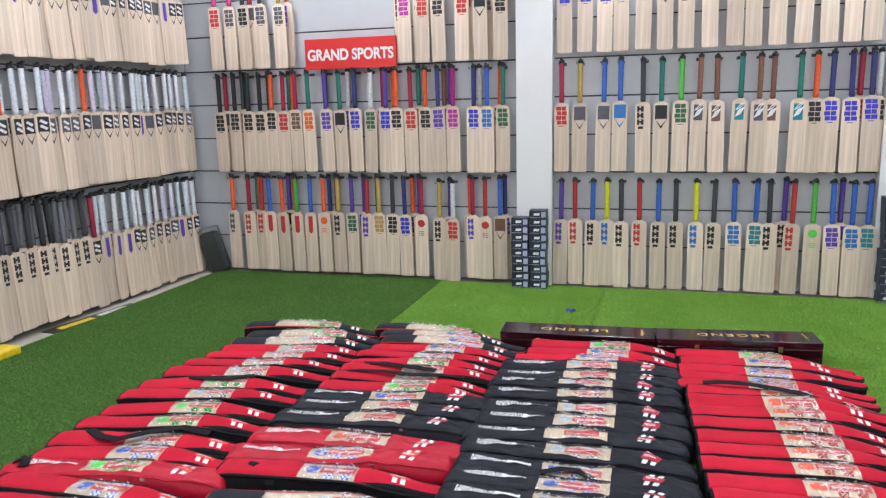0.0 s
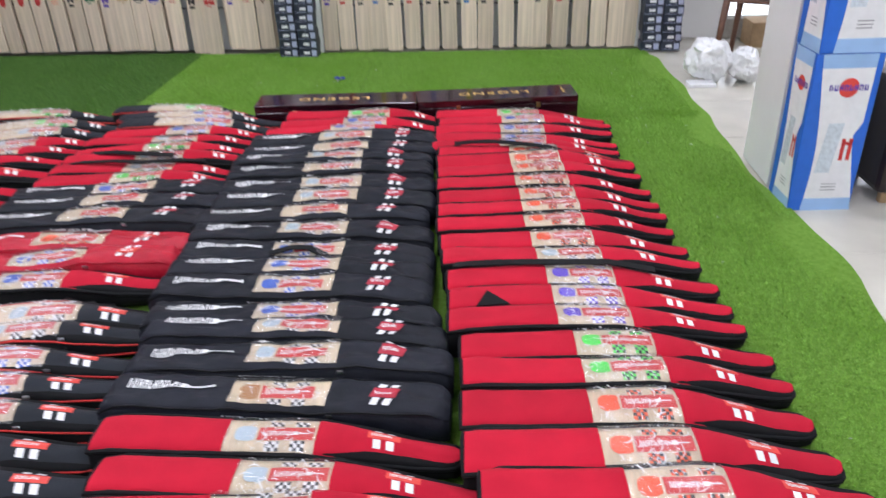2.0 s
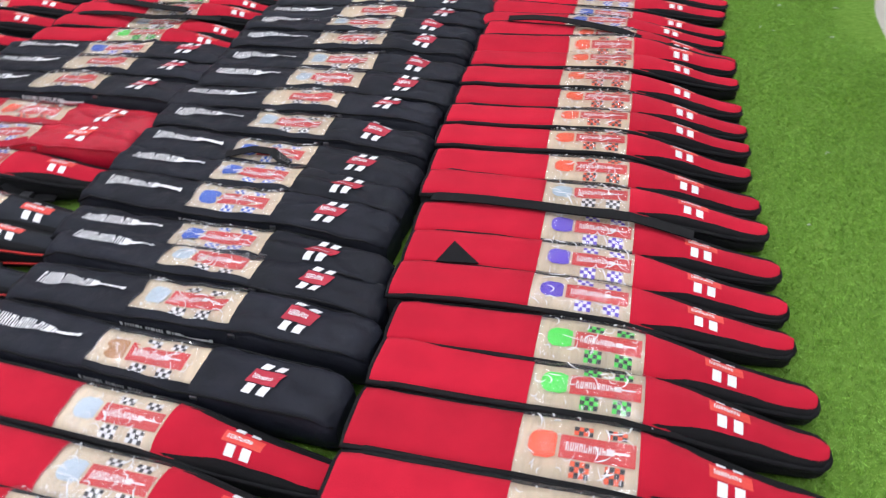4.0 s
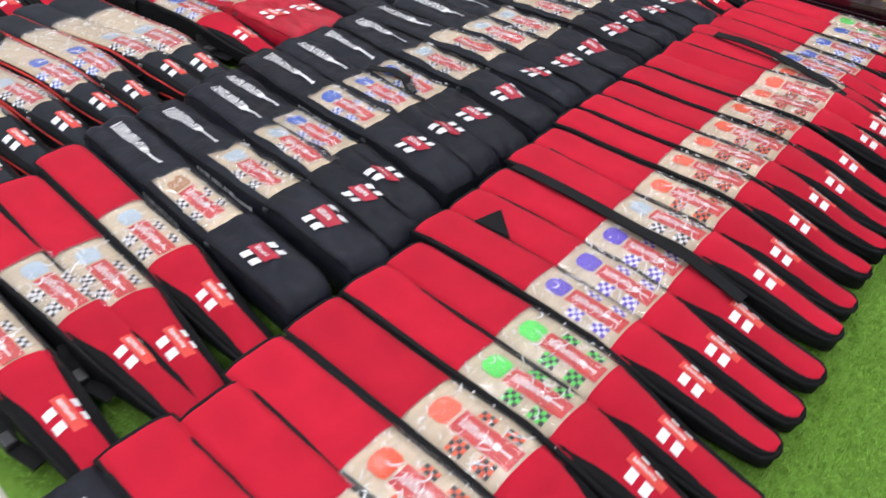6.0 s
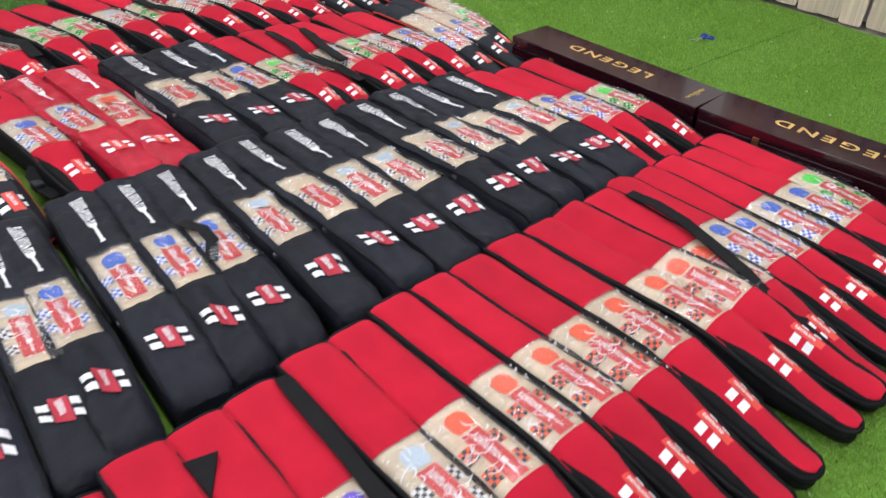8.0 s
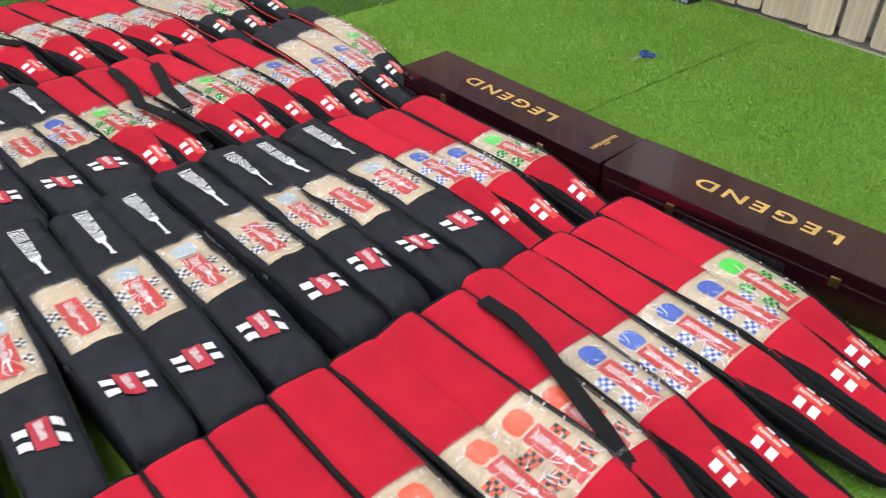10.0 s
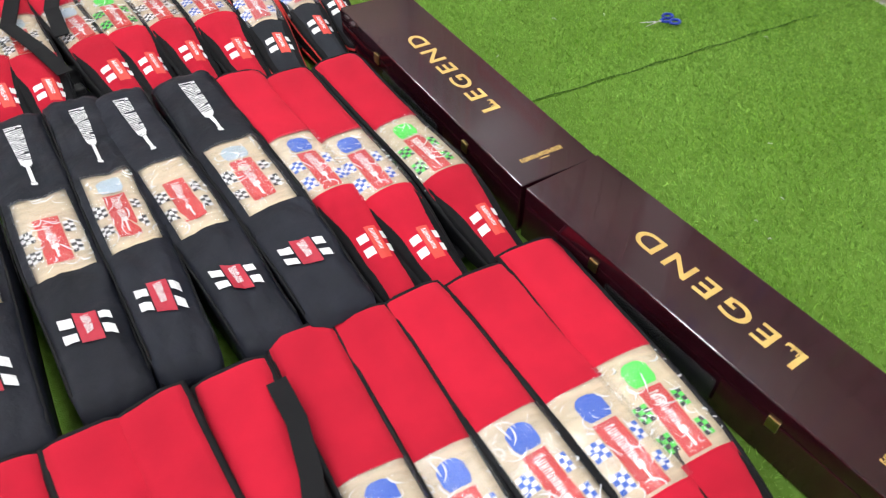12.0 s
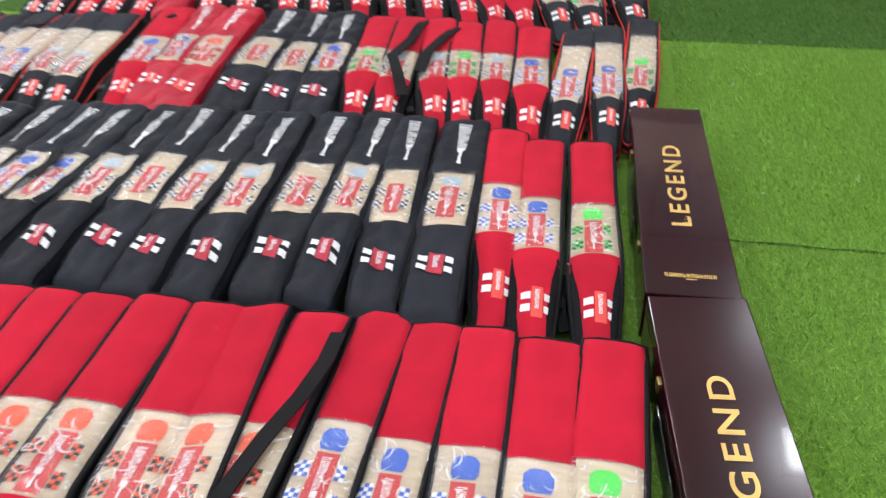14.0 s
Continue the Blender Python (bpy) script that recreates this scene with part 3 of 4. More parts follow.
def make_bag(kind, colour, seed):
    s = Shape(kind, seed)
    labels = {
        "red": "padded red fabric bat bag with black piping",
        "black": "boxy black nylon bat bag with white print",
        "char": "charcoal bat bag, red piping, long window",
        "redw": "glossy red nylon bat bag with white print",
    }
    words = {"green": "green", "blue": "blue", "orange": "orange", "purple": "purple", "grey": "pale blue", "brown": "tan", "none": "plain"}
    e = thing("bat_bag", labels[kind] + ", " + words[colour] + " emblem", "bat bag", "bat bags laid in rows on the grass")
    a, b = s.win
    top = {"red": M_RED, "black": M_BLACK, "char": M_CHAR, "redw": M_REDGLOSS}[kind]
    part("gusset", bag_body(s), M_GUSSET if kind in ("red", "char") else top, e, "black side gusset" if kind in ("red", "char") else "")
    ins = 0.965 if kind in ("red", "char") else 1.0
    fine = kind in ("black", "redw")
    part("upper_panel", sheet(s, 0.004, a, 0.004, 20 if fine else 8, 12 if fine else 8, 0.012, ins), top, e)
    part("lower_panel", sheet(s, b, s.L - (0.004 if ins < 1 else 0), 0.004, 26 if fine else 14, 12 if fine else 8, 0.012, ins), top, e)
    bat_prints(s, colour, e, kind == "char")
    film(s, e, M_FILMW if kind == "char" else M_FILM)
    if kind in ("red", "char"):
        bm = bmesh.new()
        tube(bm, outline(s, 0.001), 0.0066 if kind == "red" else 0.0035, 6, True)
        part("piping", bm, M_PIPE if kind == "red" else M_REDPIPE, e)
        if kind == "char":
            bm = bmesh.new()
            pts = [Vector((p.x, p.y * 1.08, p.z * 0.45)) for p in outline(s, 0)]
            tube(bm, pts, 0.003, 5, True)
            part("piping", bm, M_REDPIPE, e)
        stripes(s, e, 0.69, M_LABELO, 0.021)
        bm = bmesh.new()
        x = 0.20 + 0.02 * s.r.random()
        ribbon(bm, [(x, -s.w(x) * 1.06, 0.05), (x, -s.w(x) * 1.12, 0.085), (x + 0.004, -s.w(x) * 0.98, 0.103), (x + 0.01, -s.w(x) * 0.86, 0.106)], 0.032, 0.004, (1, 0, 0))
        part("strap_loop", bm, M_PIPE, e)
        bm = bmesh.new()
        x = s.L * 0.66
        ribbon(bm, [(b + 0.02, -s.w(b) * 1.0, 0.07), (x, -s.w(x) * 1.3, 0.055), (x + 0.06, -s.w(x + 0.06) * 1.45, 0.04), (x + 0.12, -s.w(x + 0.1) * 1.2, 0.03)], 0.03, 0.004)
        part("strap", bm, M_PIPE, e)
        bm = boxm(x + 0.03, -s.w(x) * 1.62, 0.03, x + 0.065, -s.w(x) * 1.18, 0.055, bev=0.004)
        part("buckle", bm, M_PLASTICK, e)
    else:
        for sy in (-1, 1):
            part("window_border", side_strip(s, sy), top, e)
        seams(s, e, M_PIPE if kind == "black" else M_REDGLOSS)
        bat_logo(s, e, 0.066)
        bat_logo(s, e, a - 0.01, True)
        stripes(s, e, 0.715, M_LABELD if kind == "black" else M_LABELO, 0.021, 0.35)
    bm = bmesh.new()
    zx = b + 0.004
    box(bm, zx, -s.w(zx) * 1.05, s.h(zx) * 0.80, zx + 0.016, -s.w(zx) * 0.97, s.h(zx) * 0.88, bev=0.0015)
    part("zip_pull", bm, M_STEEL, e)
    return e


PROTO = {}
LAID = 0


def lay(kind, colour, x, y, ang=0.0, z=0.003, roll=None, room=0.115, sx=1.0, sz=1.0):
    """Lay a bag on the grass with its square end at x, y; room: the width that its neighbours leave it."""
    global LAID
    r = random.Random(LAID * 7 + 3)
    LAID += 1
    seed = r.randint(0, 1)
    key = (kind, colour, seed)
    rl = r.uniform(-5.5, 3.0) if roll is None else roll
    sy = min(1.18 if kind == "red" else 1.25, max(0.97, room * 0.99 / (0.115 if kind in ("red", "char") else 0.129)))
    at = pose(x + r.uniform(-0.006, 0.006), y, z + abs(rl) * 0.0006, rl, r.uniform(-0.5, 0.3), ang + r.uniform(-1.3, 1.3))
    if key not in PROTO:
        ob = make_bag(kind, colour, len(PROTO) * 13 + 5)
        PROTO[key] = ob
        ob.matrix_basis = at @ Matrix.Diagonal((sx, sy, sz, 1))
    else:
        ob = copy_thing(PROTO[key], at @ Matrix.Diagonal((sx / PROTO[key].scale.x, sy / PROTO[key].scale.y, sz / PROTO[key].scale.z, 1)))
    return ob


def rooms(ys):
    """The mean distance of each bag to its neighbours in the row."""
    gaps = [a - b for a, b in zip(ys, ys[1:])]
    return [gaps[0]] + [(a + b) / 2 for a, b in zip(gaps, gaps[1:])] + [gaps[-1]]


# the row along the bare grass: square end, turn, emblem
A_BAGS = [(0.902, 3.922, -0.8, "green"), (0.917, 3.793, 1.1, "blue"), (0.903, 3.664, 2.4, "blue"), (0.914, 3.556, 1.2, "blue"), (0.898, 3.443, 1.0, "blue"),
          (0.941, 3.324, 0.1, "orange"), (0.941, 3.199, 5.6, "orange"), (0.946, 3.077, 3.8, "orange"), (0.951, 2.950, 2.8, "orange"), (0.960, 2.822, 3.6, "orange"),
          (0.970, 2.700, 4.0, "orange"), (0.967, 2.588, 4.0, "orange"), (0.985, 2.471, 3.8, "orange"), (1.005, 2.349, 4.0, "grey"), (1.023, 2.224, 3.0, "purple"),
          (1.038, 2.108, 1.0, "purple"), (1.042, 1.983, 1.4, "purple"), (1.076, 1.863, 0.8, "green"), (1.077, 1.739, 1.6, "green"), (1.084, 1.606, 1.6, "orange"),
          (1.097, 1.462, 2.2, "orange"), (1.134, 1.342, 1.6, "orange"), (1.113, 1.206, 1.6, "orange")]
ROW_A = [lay("red", c, x, y, a, room=w, sx=0.975, roll={6: 11.0, 5: 5.0}.get(i), sz=0.80 if i < 4 else (0.88 if i == 4 else 1.0 + 0.06 * (7 < i < 12))) for i, ((x, y, a, c), w) in enumerate(zip(A_BAGS, rooms([b[1] for b in A_BAGS])))]
lay("black", "grey", 1.10, 1.075, 3.0, roll=0.0)
# the black row: end of the printed handle, turn, emblem
B_BAGS = [(0.343, 3.493, 4.6, "grey"), (0.335, 3.348, 6.6, "none"), (0.328, 3.231, 3.8, "grey"), (0.347, 3.101, 3.8, "none"), (0.367, 2.950, 3.8, "grey"),
          (0.365, 2.824, 2.0, "grey"), (0.359, 2.673, 3.6, "none"), (0.374, 2.543, 0.4, "grey"), (0.385, 2.397, -2.4, "blue"), (0.389, 2.278, -3.2, "blue"),
          (0.394, 2.163, -2.2, "blue"), (0.435, 2.004, 0.4, "blue"), (0.447, 1.925, -2.9, "grey"), (0.473, 1.778, -0.4, "grey"), (0.471, 1.650, -0.1, "brown")]
ROW_B = [lay("red", c, x, y, a, sx=0.975) for x, y, a, c in ((0.150, 3.842, 2.6, "green"), (0.139, 3.709, 2.8, "blue"), (0.102, 3.589, 5.0, "blue"))]
ROW_B += [lay("black", c, x - 0.289 * math.cos(math.radians(a)), y - 0.289 * math.sin(math.radians(a)), a, room=w)
          for (x, y, a, c), w in zip(B_BAGS, rooms([b[1] for b in B_BAGS]))]
ROW_B += [lay("red", "grey", x, y, a, sx=0.985) for x, y, a in ((0.224, 1.500, 0.0), (0.284, 1.360, 1.6), (0.264, 1.226, 5.0), (0.304, 1.115, 1.6))]
# the mixed row: middle of the cloth patch, turn
C_BAGS = [("char", "green", -0.144, 3.980, -0.4), ("char", "blue", -0.063, 3.873, 1.6), ("char", "blue", -0.018, 3.761, -0.4), ("red", "blue", -0.028, 3.631, 3.6), ("red", "grey", -0.054, 3.523, 6.1),
          ("red", "green", -0.054, 3.433, 8.6), ("red", "grey", -0.054, 3.334, 8.6), ("red", "grey", -0.045, 3.187, 5.6), ("red", "green", -0.055, 3.092, 7.6), ("black", "blue", -0.045, 2.942, 6.6),
          ("black", "none", -0.035, 2.809, 4.7), ("black", "none", -0.046, 2.666, 4.2), ("redw", "orange", -0.046, 2.482, 5.6), ("redw", "blue", -0.057, 2.360, 7.1), ("red", "blue", -0.057, 2.234, 8.1),
          ("char", "grey", 0.023, 2.046, 9.6), ("char", "grey", 0.023, 1.925, 10.6), ("char", "blue", 0.043, 1.811, 8.4), ("char", "blue", 0.038, 1.696, 9.1), ("char", "grey", 0.083, 1.591, 9.1),
          ("char", "grey", 0.083, 1.474, 9.1), ("char", "grey", 0.133, 1.350, 9.1), ("char", "blue", 0.143, 1.227, 8.6)]


def lay_by_patch(kind, colour, x, y, a, room):
    k = {"red": 0.69 * 0.97, "char": 0.69 * 0.97, "black": 0.715, "redw": 0.715}[kind]
    return lay(kind, colour, x - k * math.cos(math.radians(a)), y - k * math.sin(math.radians(a)), a, room=room, sx=0.97 if kind in ("red", "char") else 1.0)


ROW_C = [lay_by_patch(*b, w) for b, w in zip(C_BAGS, rooms([b[3] for b in C_BAGS]))]
D_BAGS = [("char", "green", -0.935, 3.945, 10.0), ("char", "green", -0.84, 3.80, 12.0), ("char", "grey", -0.85, 3.665, 13.0), ("red", "grey", -0.83, 3.53, 14.0), ("red", "grey", -0.85, 3.415, 15.0),
          ("red", "grey", -0.89, 3.285, 15.0), ("red", "grey", -0.912, 3.155, 14.0), ("red", "green", -0.933, 2.990, 15.0), ("red", "grey", -0.915, 2.835, 15.0), ("red", "green", -0.893, 2.682, 15.0),
          ("red", "green", -0.886, 2.532, 15.0), ("red", "grey", -0.868, 2.366, 14.0), ("red", "blue", -0.829, 2.195, 10.0), ("redw", "green", -0.81, 2.050, 7.0), ("red", "blue", -0.785, 1.928, 6.0),
          ("red", "blue", -0.77, 1.800, 7.0), ("red", "grey", -0.75, 1.675, 7.0), ("char", "grey", -0.74, 1.550, 7.0), ("char", "grey", -0.73, 1.430, 7.0)]
ROW_D = [lay_by_patch(*b, w) for b, w in zip(D_BAGS, rooms([b[3] for b in D_BAGS]))]


# loose shoulder straps lying over some bags
def strap(bag, pts, w=0.034):
    bm = bmesh.new()
    ribbon(bm, pts, w, 0.0035)
    part("shoulder_strap", bm, M_PIPE, bag, "loose black webbing strap")


strap(ROW_A[14], [(0.02, 0.065, 0.114), (0.08, 0.055, 0.126), (0.16, 0.050, 0.132), (0.28, 0.045, 0.134), (0.40, 0.035, 0.138), (0.52, 0.035, 0.136), (0.60, 0.03, 0.122), (0.67, 0.02, 0.112)], 0.030)
bm = bmesh.new()
loft(bm, [[(0.085, -0.058, 0.112), (0.118, -0.006, 0.131), (0.185, -0.052, 0.116)], [(0.085, -0.058, 0.117), (0.118, -0.006, 0.137), (0.185, -0.052, 0.121)]], smooth=False)
part("strap_flap", bm, M_PIPE, ROW_A[15], "folded black webbing flap")
strap(ROW_A[5], [(0.07, 0.058, 0.120), (0.16, 0.062, 0.128), (0.26, 0.050, 0.134), (0.36, 0.025, 0.138), (0.48, 0.0, 0.136), (0.58, -0.02, 0.118), (0.66, 0.0, 0.106)], 0.032)
strap(ROW_B[11], [(0.33, -0.05, 0.130), (0.40, -0.02, 0.138), (0.46, -0.02, 0.139), (0.52, -0.05, 0.126)], 0.03)
strap(ROW_C[7], [(0.0, 0.05, 0.114), (0.12, 0.03, 0.132), (0.26, 0.02, 0.136), (0.42, -0.02, 0.140), (0.55, 0.02, 0.132), (0.66, 0.05, 0.114)], 0.036)
strap(ROW_C[6], [(0.10, 0.06, 0.114), (0.22, 0.02, 0.132), (0.36, -0.03, 0.136), (0.5, -0.05, 0.129)], 0.036)
strap(ROW_C[14], [(0.10, -0.06, 0.104), (0.13, 0.0, 0.130), (0.16, 0.06, 0.104)], 0.036)
strap(ROW_D[11], [(0.12, 0.05, 0.124), (0.22, -0.03, 0.136), (0.30, -0.05, 0.138), (0.40, 0.0, 0.140), (0.52, 0.05, 0.134), (0.64, 0.04, 0.114)], 0.036)
strap(ROW_D[13], [(0.03, 0.0, 0.122), (0.06, 0.01, 0.136), (0.08, 0.01, 0.130), (0.09, -0.03, 0.121)], 0.036)
strap(ROW_D[7], [(0.20, 0.05, 0.114), (0.32, 0.0, 0.136), (0.44, -0.01, 0.138), (0.56, 0.04, 0.126)], 0.034)
strap(ROW_C[18], [(0.10, 0.06, 0.104), (0.20, 0.02, 0.132), (0.26, -0.05, 0.122)], 0.034)


# ---- lacquered boxes ----
def text_mesh(body, size, extrude, bold=0.0, gap=1.0):
    cu = bpy.data.curves.new("text", "FONT")
    cu.body, cu.size, cu.extrude, cu.offset = body, size, extrude, bold
    cu.space_character = gap
    cu.align_x, cu.align_y = "CENTER", "CENTER"
    ob = new("text", cu)
    bpy.context.view_layer.update()
    me = bpy.data.meshes.new_from_object(ob.evaluated_get(bpy.context.evaluated_depsgraph_get()))
    bpy.data.objects.remove(ob)
    return me


def lacquer_box(x, y, length, depth, ang):
    e = thing("presentation_box", "long dark maroon lacquered wooden box with gold lettering", "presentation box", "lacquered boxes end to end on the grass", at=pose(x, y, 0.002, 0, 0, ang))
    H = 0.132
    part("body", boxm(0, 0, 0, length, depth, H * 0.70, bev=0.003), M_MAROON, e)
    part("lid", boxm(-0.001, -0.001, H * 0.70 + 0.0015, length + 0.001, depth + 0.001, H, bev=0.003), M_MAROON, e)
    me = text_mesh("LEGEND", 0.064, 0.0003, 0.0010, 1.28)
    for v in me.vertices:
        v.co.x *= 1.33
    me.materials.append(M_GOLD)
    t = new("title", me)
    t.parent = e
    t.matrix_basis = pose(length * 0.485, depth * 0.50, H + 0.0006, 0, 0, 180)
    t["label"] = "gold capital lettering"
    bm = lettering(random.Random(2), -0.055, 0.055, 0.0065, lambda u, v: Vector((length - 0.065 - v, depth * 0.5 + u, H + 0.0006)), 12, 0.0)
    decal(bm, -0.012, 0.012, -0.014, -0.011, lambda u, v: Vector((length - 0.065 - v, depth * 0.5 + u, H + 0.0006)), 1, 1)
    part("lettering", bm, M_GOLD, e)
    bm = bmesh.new()
    q = lambda u, v: Vector((length * 0.69 - u, depth * 0.5 + 0.01 - v, H + 0.0009))
    for i in range(3):
        decal(bm, i * 0.012, i * 0.012 + 0.003, -0.008, 0.008 - 0.003 * i, q, 1, 1)
    part("small_script", bm, M_GOLD, e)
    for fx in (0.12, 0.5, 0.88):
        part("hinge", boxm(length * fx - 0.016, depth + 0.001, H * 0.60, length * fx + 0.016, depth + 0.007, H * 0.80, bev=0.001), M_BRASS, e)
    for fx in (0.25, 0.75):
        part("clasp", boxm(length * fx - 0.011, -0.005, H * 0.58, length * fx + 0.011, -0.001, H * 0.78, bev=0.001), M_BRASS, e)
    part("plastic_wrap", boxm(length * 0.30, -0.009, H * 0.12, length * 0.62, -0.0065, H * 0.62), M_FILM, e)
    return e


lacquer_box(-0.053, 3.941, 0.842, 0.197, 2.6)
lacquer_box(0.799, 3.984, 0.842, 0.200, 6.6)

# scissors on the grass
sc = thing("scissors", "small open scissors with blue plastic handles on grass", "scissors", at=pose(0.223, 4.855, 0.014, 0, 0, 85) @ Matrix.Scale(0.85, 4))
for sg in (-1, 1):
    bm = bmesh.new()
    tube(bm, [(0.05 + 0.019 * math.cos(a), sg * 0.022 + 0.015 * math.sin(a), 0) for a in [2 * math.pi * i / 14 for i in range(14)]], 0.005, 6, True)
    tube(bm, [(0.032, sg * 0.016, 0), (0.005, sg * 0.002, 0)], 0.005, 6)
    part("handle", bm, M_BLUEP, sc)
    bm = bmesh.new()
    loft(bm, [[(0.01, sg * 0.004 - 0.004, 0), (0.01, sg * 0.004 + 0.004, 0), (0.01, sg * 0.004, 0.0025)], [(-0.075, -sg * 0.016 - 0.001, 0), (-0.075, -sg * 0.016 + 0.001, 0), (-0.075, -sg * 0.016, 0.0012)]], smooth=False)
    part("blade", bm, M_STEEL, sc)


# ---- cricket bats on the walls ----
GRIP = {}
GRIP_COL = {"black": (0.012, 0.012, 0.014), "dark": (0.045, 0.045, 0.055), "crimson": (0.36, 0.015, 0.05), "red": (0.42, 0.03, 0.03), "gold": (0.48, 0.34, 0.08),
            "blue": (0.04, 0.13, 0.50), "navy": (0.03, 0.035, 0.16), "teal": (0.015, 0.17, 0.13), "green": (0.05, 0.40, 0.06), "lime": (0.10, 0.50, 0.07),
            "brown": (0.22, 0.09, 0.06), "orange": (0.80, 0.11, 0.02), "purple": (0.10, 0.05, 0.32), "magenta": (0.42, 0.01, 0.22), "white": (0.70, 0.70, 0.70),
            "yellow": (0.72, 0.72, 0.01), "silver": (0.74, 0.75, 0.78), "lavender": (0.66, 0.62, 0.76), "sky": (0.68, 0.75, 0.80), "pink": (0.55, 0.05, 0.20),
            "grey": (0.16, 0.16, 0.18)}
for k_, c_ in GRIP_COL.items():
    GRIP[k_] = mat(k_ + "_grip", c_, 0.22 if k_ in ("silver", "lavender", "sky") else 0.55, vary=0.12, scale=60, bump=0.35, bscale=160, rand=0.08)
M_BATW = wood("bat_willow", (0.74, 0.605, 0.475), 0.5, rand=0.16)
BAT_Z, BLADE = 0.81, 0.495
_mesh = {}


def cached(key, build, material):
    """One mesh, shared by all parts that look alike."""
    if key not in _mesh:
        bm = build()
        me = bpy.data.meshes.new(key[0])
        bm.to_mesh(me)
        bm.free()
        for mm in (material if isinstance(material, (list, tuple)) else [material]):
            me.materials.append(mm)
        _mesh[key] = me
    return _mesh[key]


def blade_bm():
    rings = []
    prof = [(0.0, 0.046, 0.020), (0.006, 0.0525, 0.024), (0.03, 0.054, 0.030), (0.12, 0.054, 0.040), (0.25, 0.054, 0.044), (0.40, 0.054, 0.034), (0.462, 0.0535, 0.026),
            (0.482, 0.0520, 0.024), (0.491, 0.046, 0.023), (0.499, 0.026, 0.022), (0.512, 0.016, 0.020)]
    for z, w, t in prof:
        e = t * 0.45
        rings.append([(-w, -0.012, z), (-w * 0.6, -0.0140, z), (0, -0.0148, z), (w * 0.6, -0.0140, z), (w, -0.012, z), (w, -0.012 + e, z), (w * 0.55, -0.014 + t * 0.75, z),
                      (0, -0.014 + t, z), (-w * 0.55, -0.014 + t * 0.75, z), (-w, -0.012 + e, z)])
    bm = bmesh.new()
    loft(bm, rings, smooth=False)
    return bm


def grip_bm():
    bm = bmesh.new()
    zs = [0.508 + (BAT_Z - 0.515) * i / 14 for i in range(15)]
    tube(bm, [(0, -0.003, z) for z in zs], [0.0175 + (0.0012 if i % 2 else 0) for i in range(15)], 10)
    return bm


def cap_bm():
    bm = bmesh.new()
    tube(bm, [(0, -0.003, BAT_Z - 0.018), (0, -0.003, BAT_Z - 0.010), (0, -0.003, BAT_Z), (0, -0.003, BAT_Z + 0.008)], [0.0185, 0.022, 0.021, 0.013], 10)
    box(bm, -0.009, -0.030, BAT_Z + 0.0, 0.009, -0.012, BAT_Z + 0.016, bev=0.003)
    return bm


def flat(x, z, off=0.0):
    return Vector((x, -0.0152 - off + 0.0024 * (abs(x) / 0.054) ** 2, z))


def st_grid():
    bm = bmesh.new()
    for i in range(4):
        for j in range(2):
            for x0, x1, z0, z1 in ((-0.040 + j * 0.041, -0.002 + j * 0.041, 0.452 - i * 0.034, 0.481 - i * 0.034),):
                inset = 0.006 if (i + j) % 2 else 0.0
                decal(bm, x0 + (inset if j == 0 else 0), x1 - (inset if j else 0), z0, z1, flat, 1, 1)
    decal(bm, -0.018, 0.018, 0.335, 0.340, flat, 1, 1)
    return bm


def st_bars():
    bm = bmesh.new()
    for z0 in (0.345, 0.392, 0.439):
        decal(bm, -0.040, -0.024, z0, z0 + 0.040, flat, 1, 1)
        decal(bm, -0.024, -0.012, z0 + 0.012, z0 + 0.028, flat, 1, 1)
        decal(bm, -0.012, 0.006, z0, z0 + 0.040, flat, 1, 1)
    decal(bm, -0.034, 0.002, 0.316, 0.334, flat, 1, 1)
    return bm


def st_shield():
    bm = bmesh.new()
    decal(bm, -0.042, 0.042, 0.385, 0.482, flat, 3, 2)
    vs = [bm.verts.new(flat(*p)) for p in ((-0.042, 0.385), (0.0, 0.315), (0.042, 0.385))]
    bm.faces.new(vs)
    return bm


def st_curl():
    bm = bmesh.new()
    f = lambda x, z: flat(x, z, 0.0008)
    for z0 in (0.395, 0.430):
        bm.faces.new([bm.verts.new(f(*p)) for p in ((-0.030, z0 + 0.022), (0.018, z0), (0.032, z0 + 0.014), (-0.016, z0 + 0.036))])
    return bm


def st_slash():
    bm = bmesh.new()
    f = lambda x, z: flat(x, z, 0.0006)
    for pts in (((-0.034, 0.425), (0.004, 0.475), (0.036, 0.482), (0.000, 0.440)), ((-0.010, 0.430), (0.034, 0.452), (0.004, 0.398), (-0.034, 0.380))):
        bm.faces.new([bm.verts.new(f(*p)) for p in pts])
    return bm


def st_slash_bg():
    bm = bmesh.new()
    decal(bm, -0.034, 0.026, 0.36, 0.47, flat, 2, 2, skew=0.0)
    return bm


def st_disc():
    bm = bmesh.new()
    vs = [bm.verts.new(flat(0.030 * math.cos(a), 0.435 + 0.030 * math.sin(a))) for a in [2 * math.pi * i / 20 for i in range(20)]]
    bm.faces.new(vs)
    for i in range(3):
        decal(bm, -0.022, 0.022, 0.365 - i * 0.014, 0.370 - i * 0.014, flat, 1, 1)
    return bm


def st_patch():
    bm = bmesh.new()
    decal(bm, -0.020, 0.020, 0.345, 0.475, flat, 2, 2)
    vs = [bm.verts.new(flat(*p)) for p in ((-0.020, 0.345), (0.0, 0.325), (0.020, 0.345))]
    bm.faces.new(vs)
    return bm


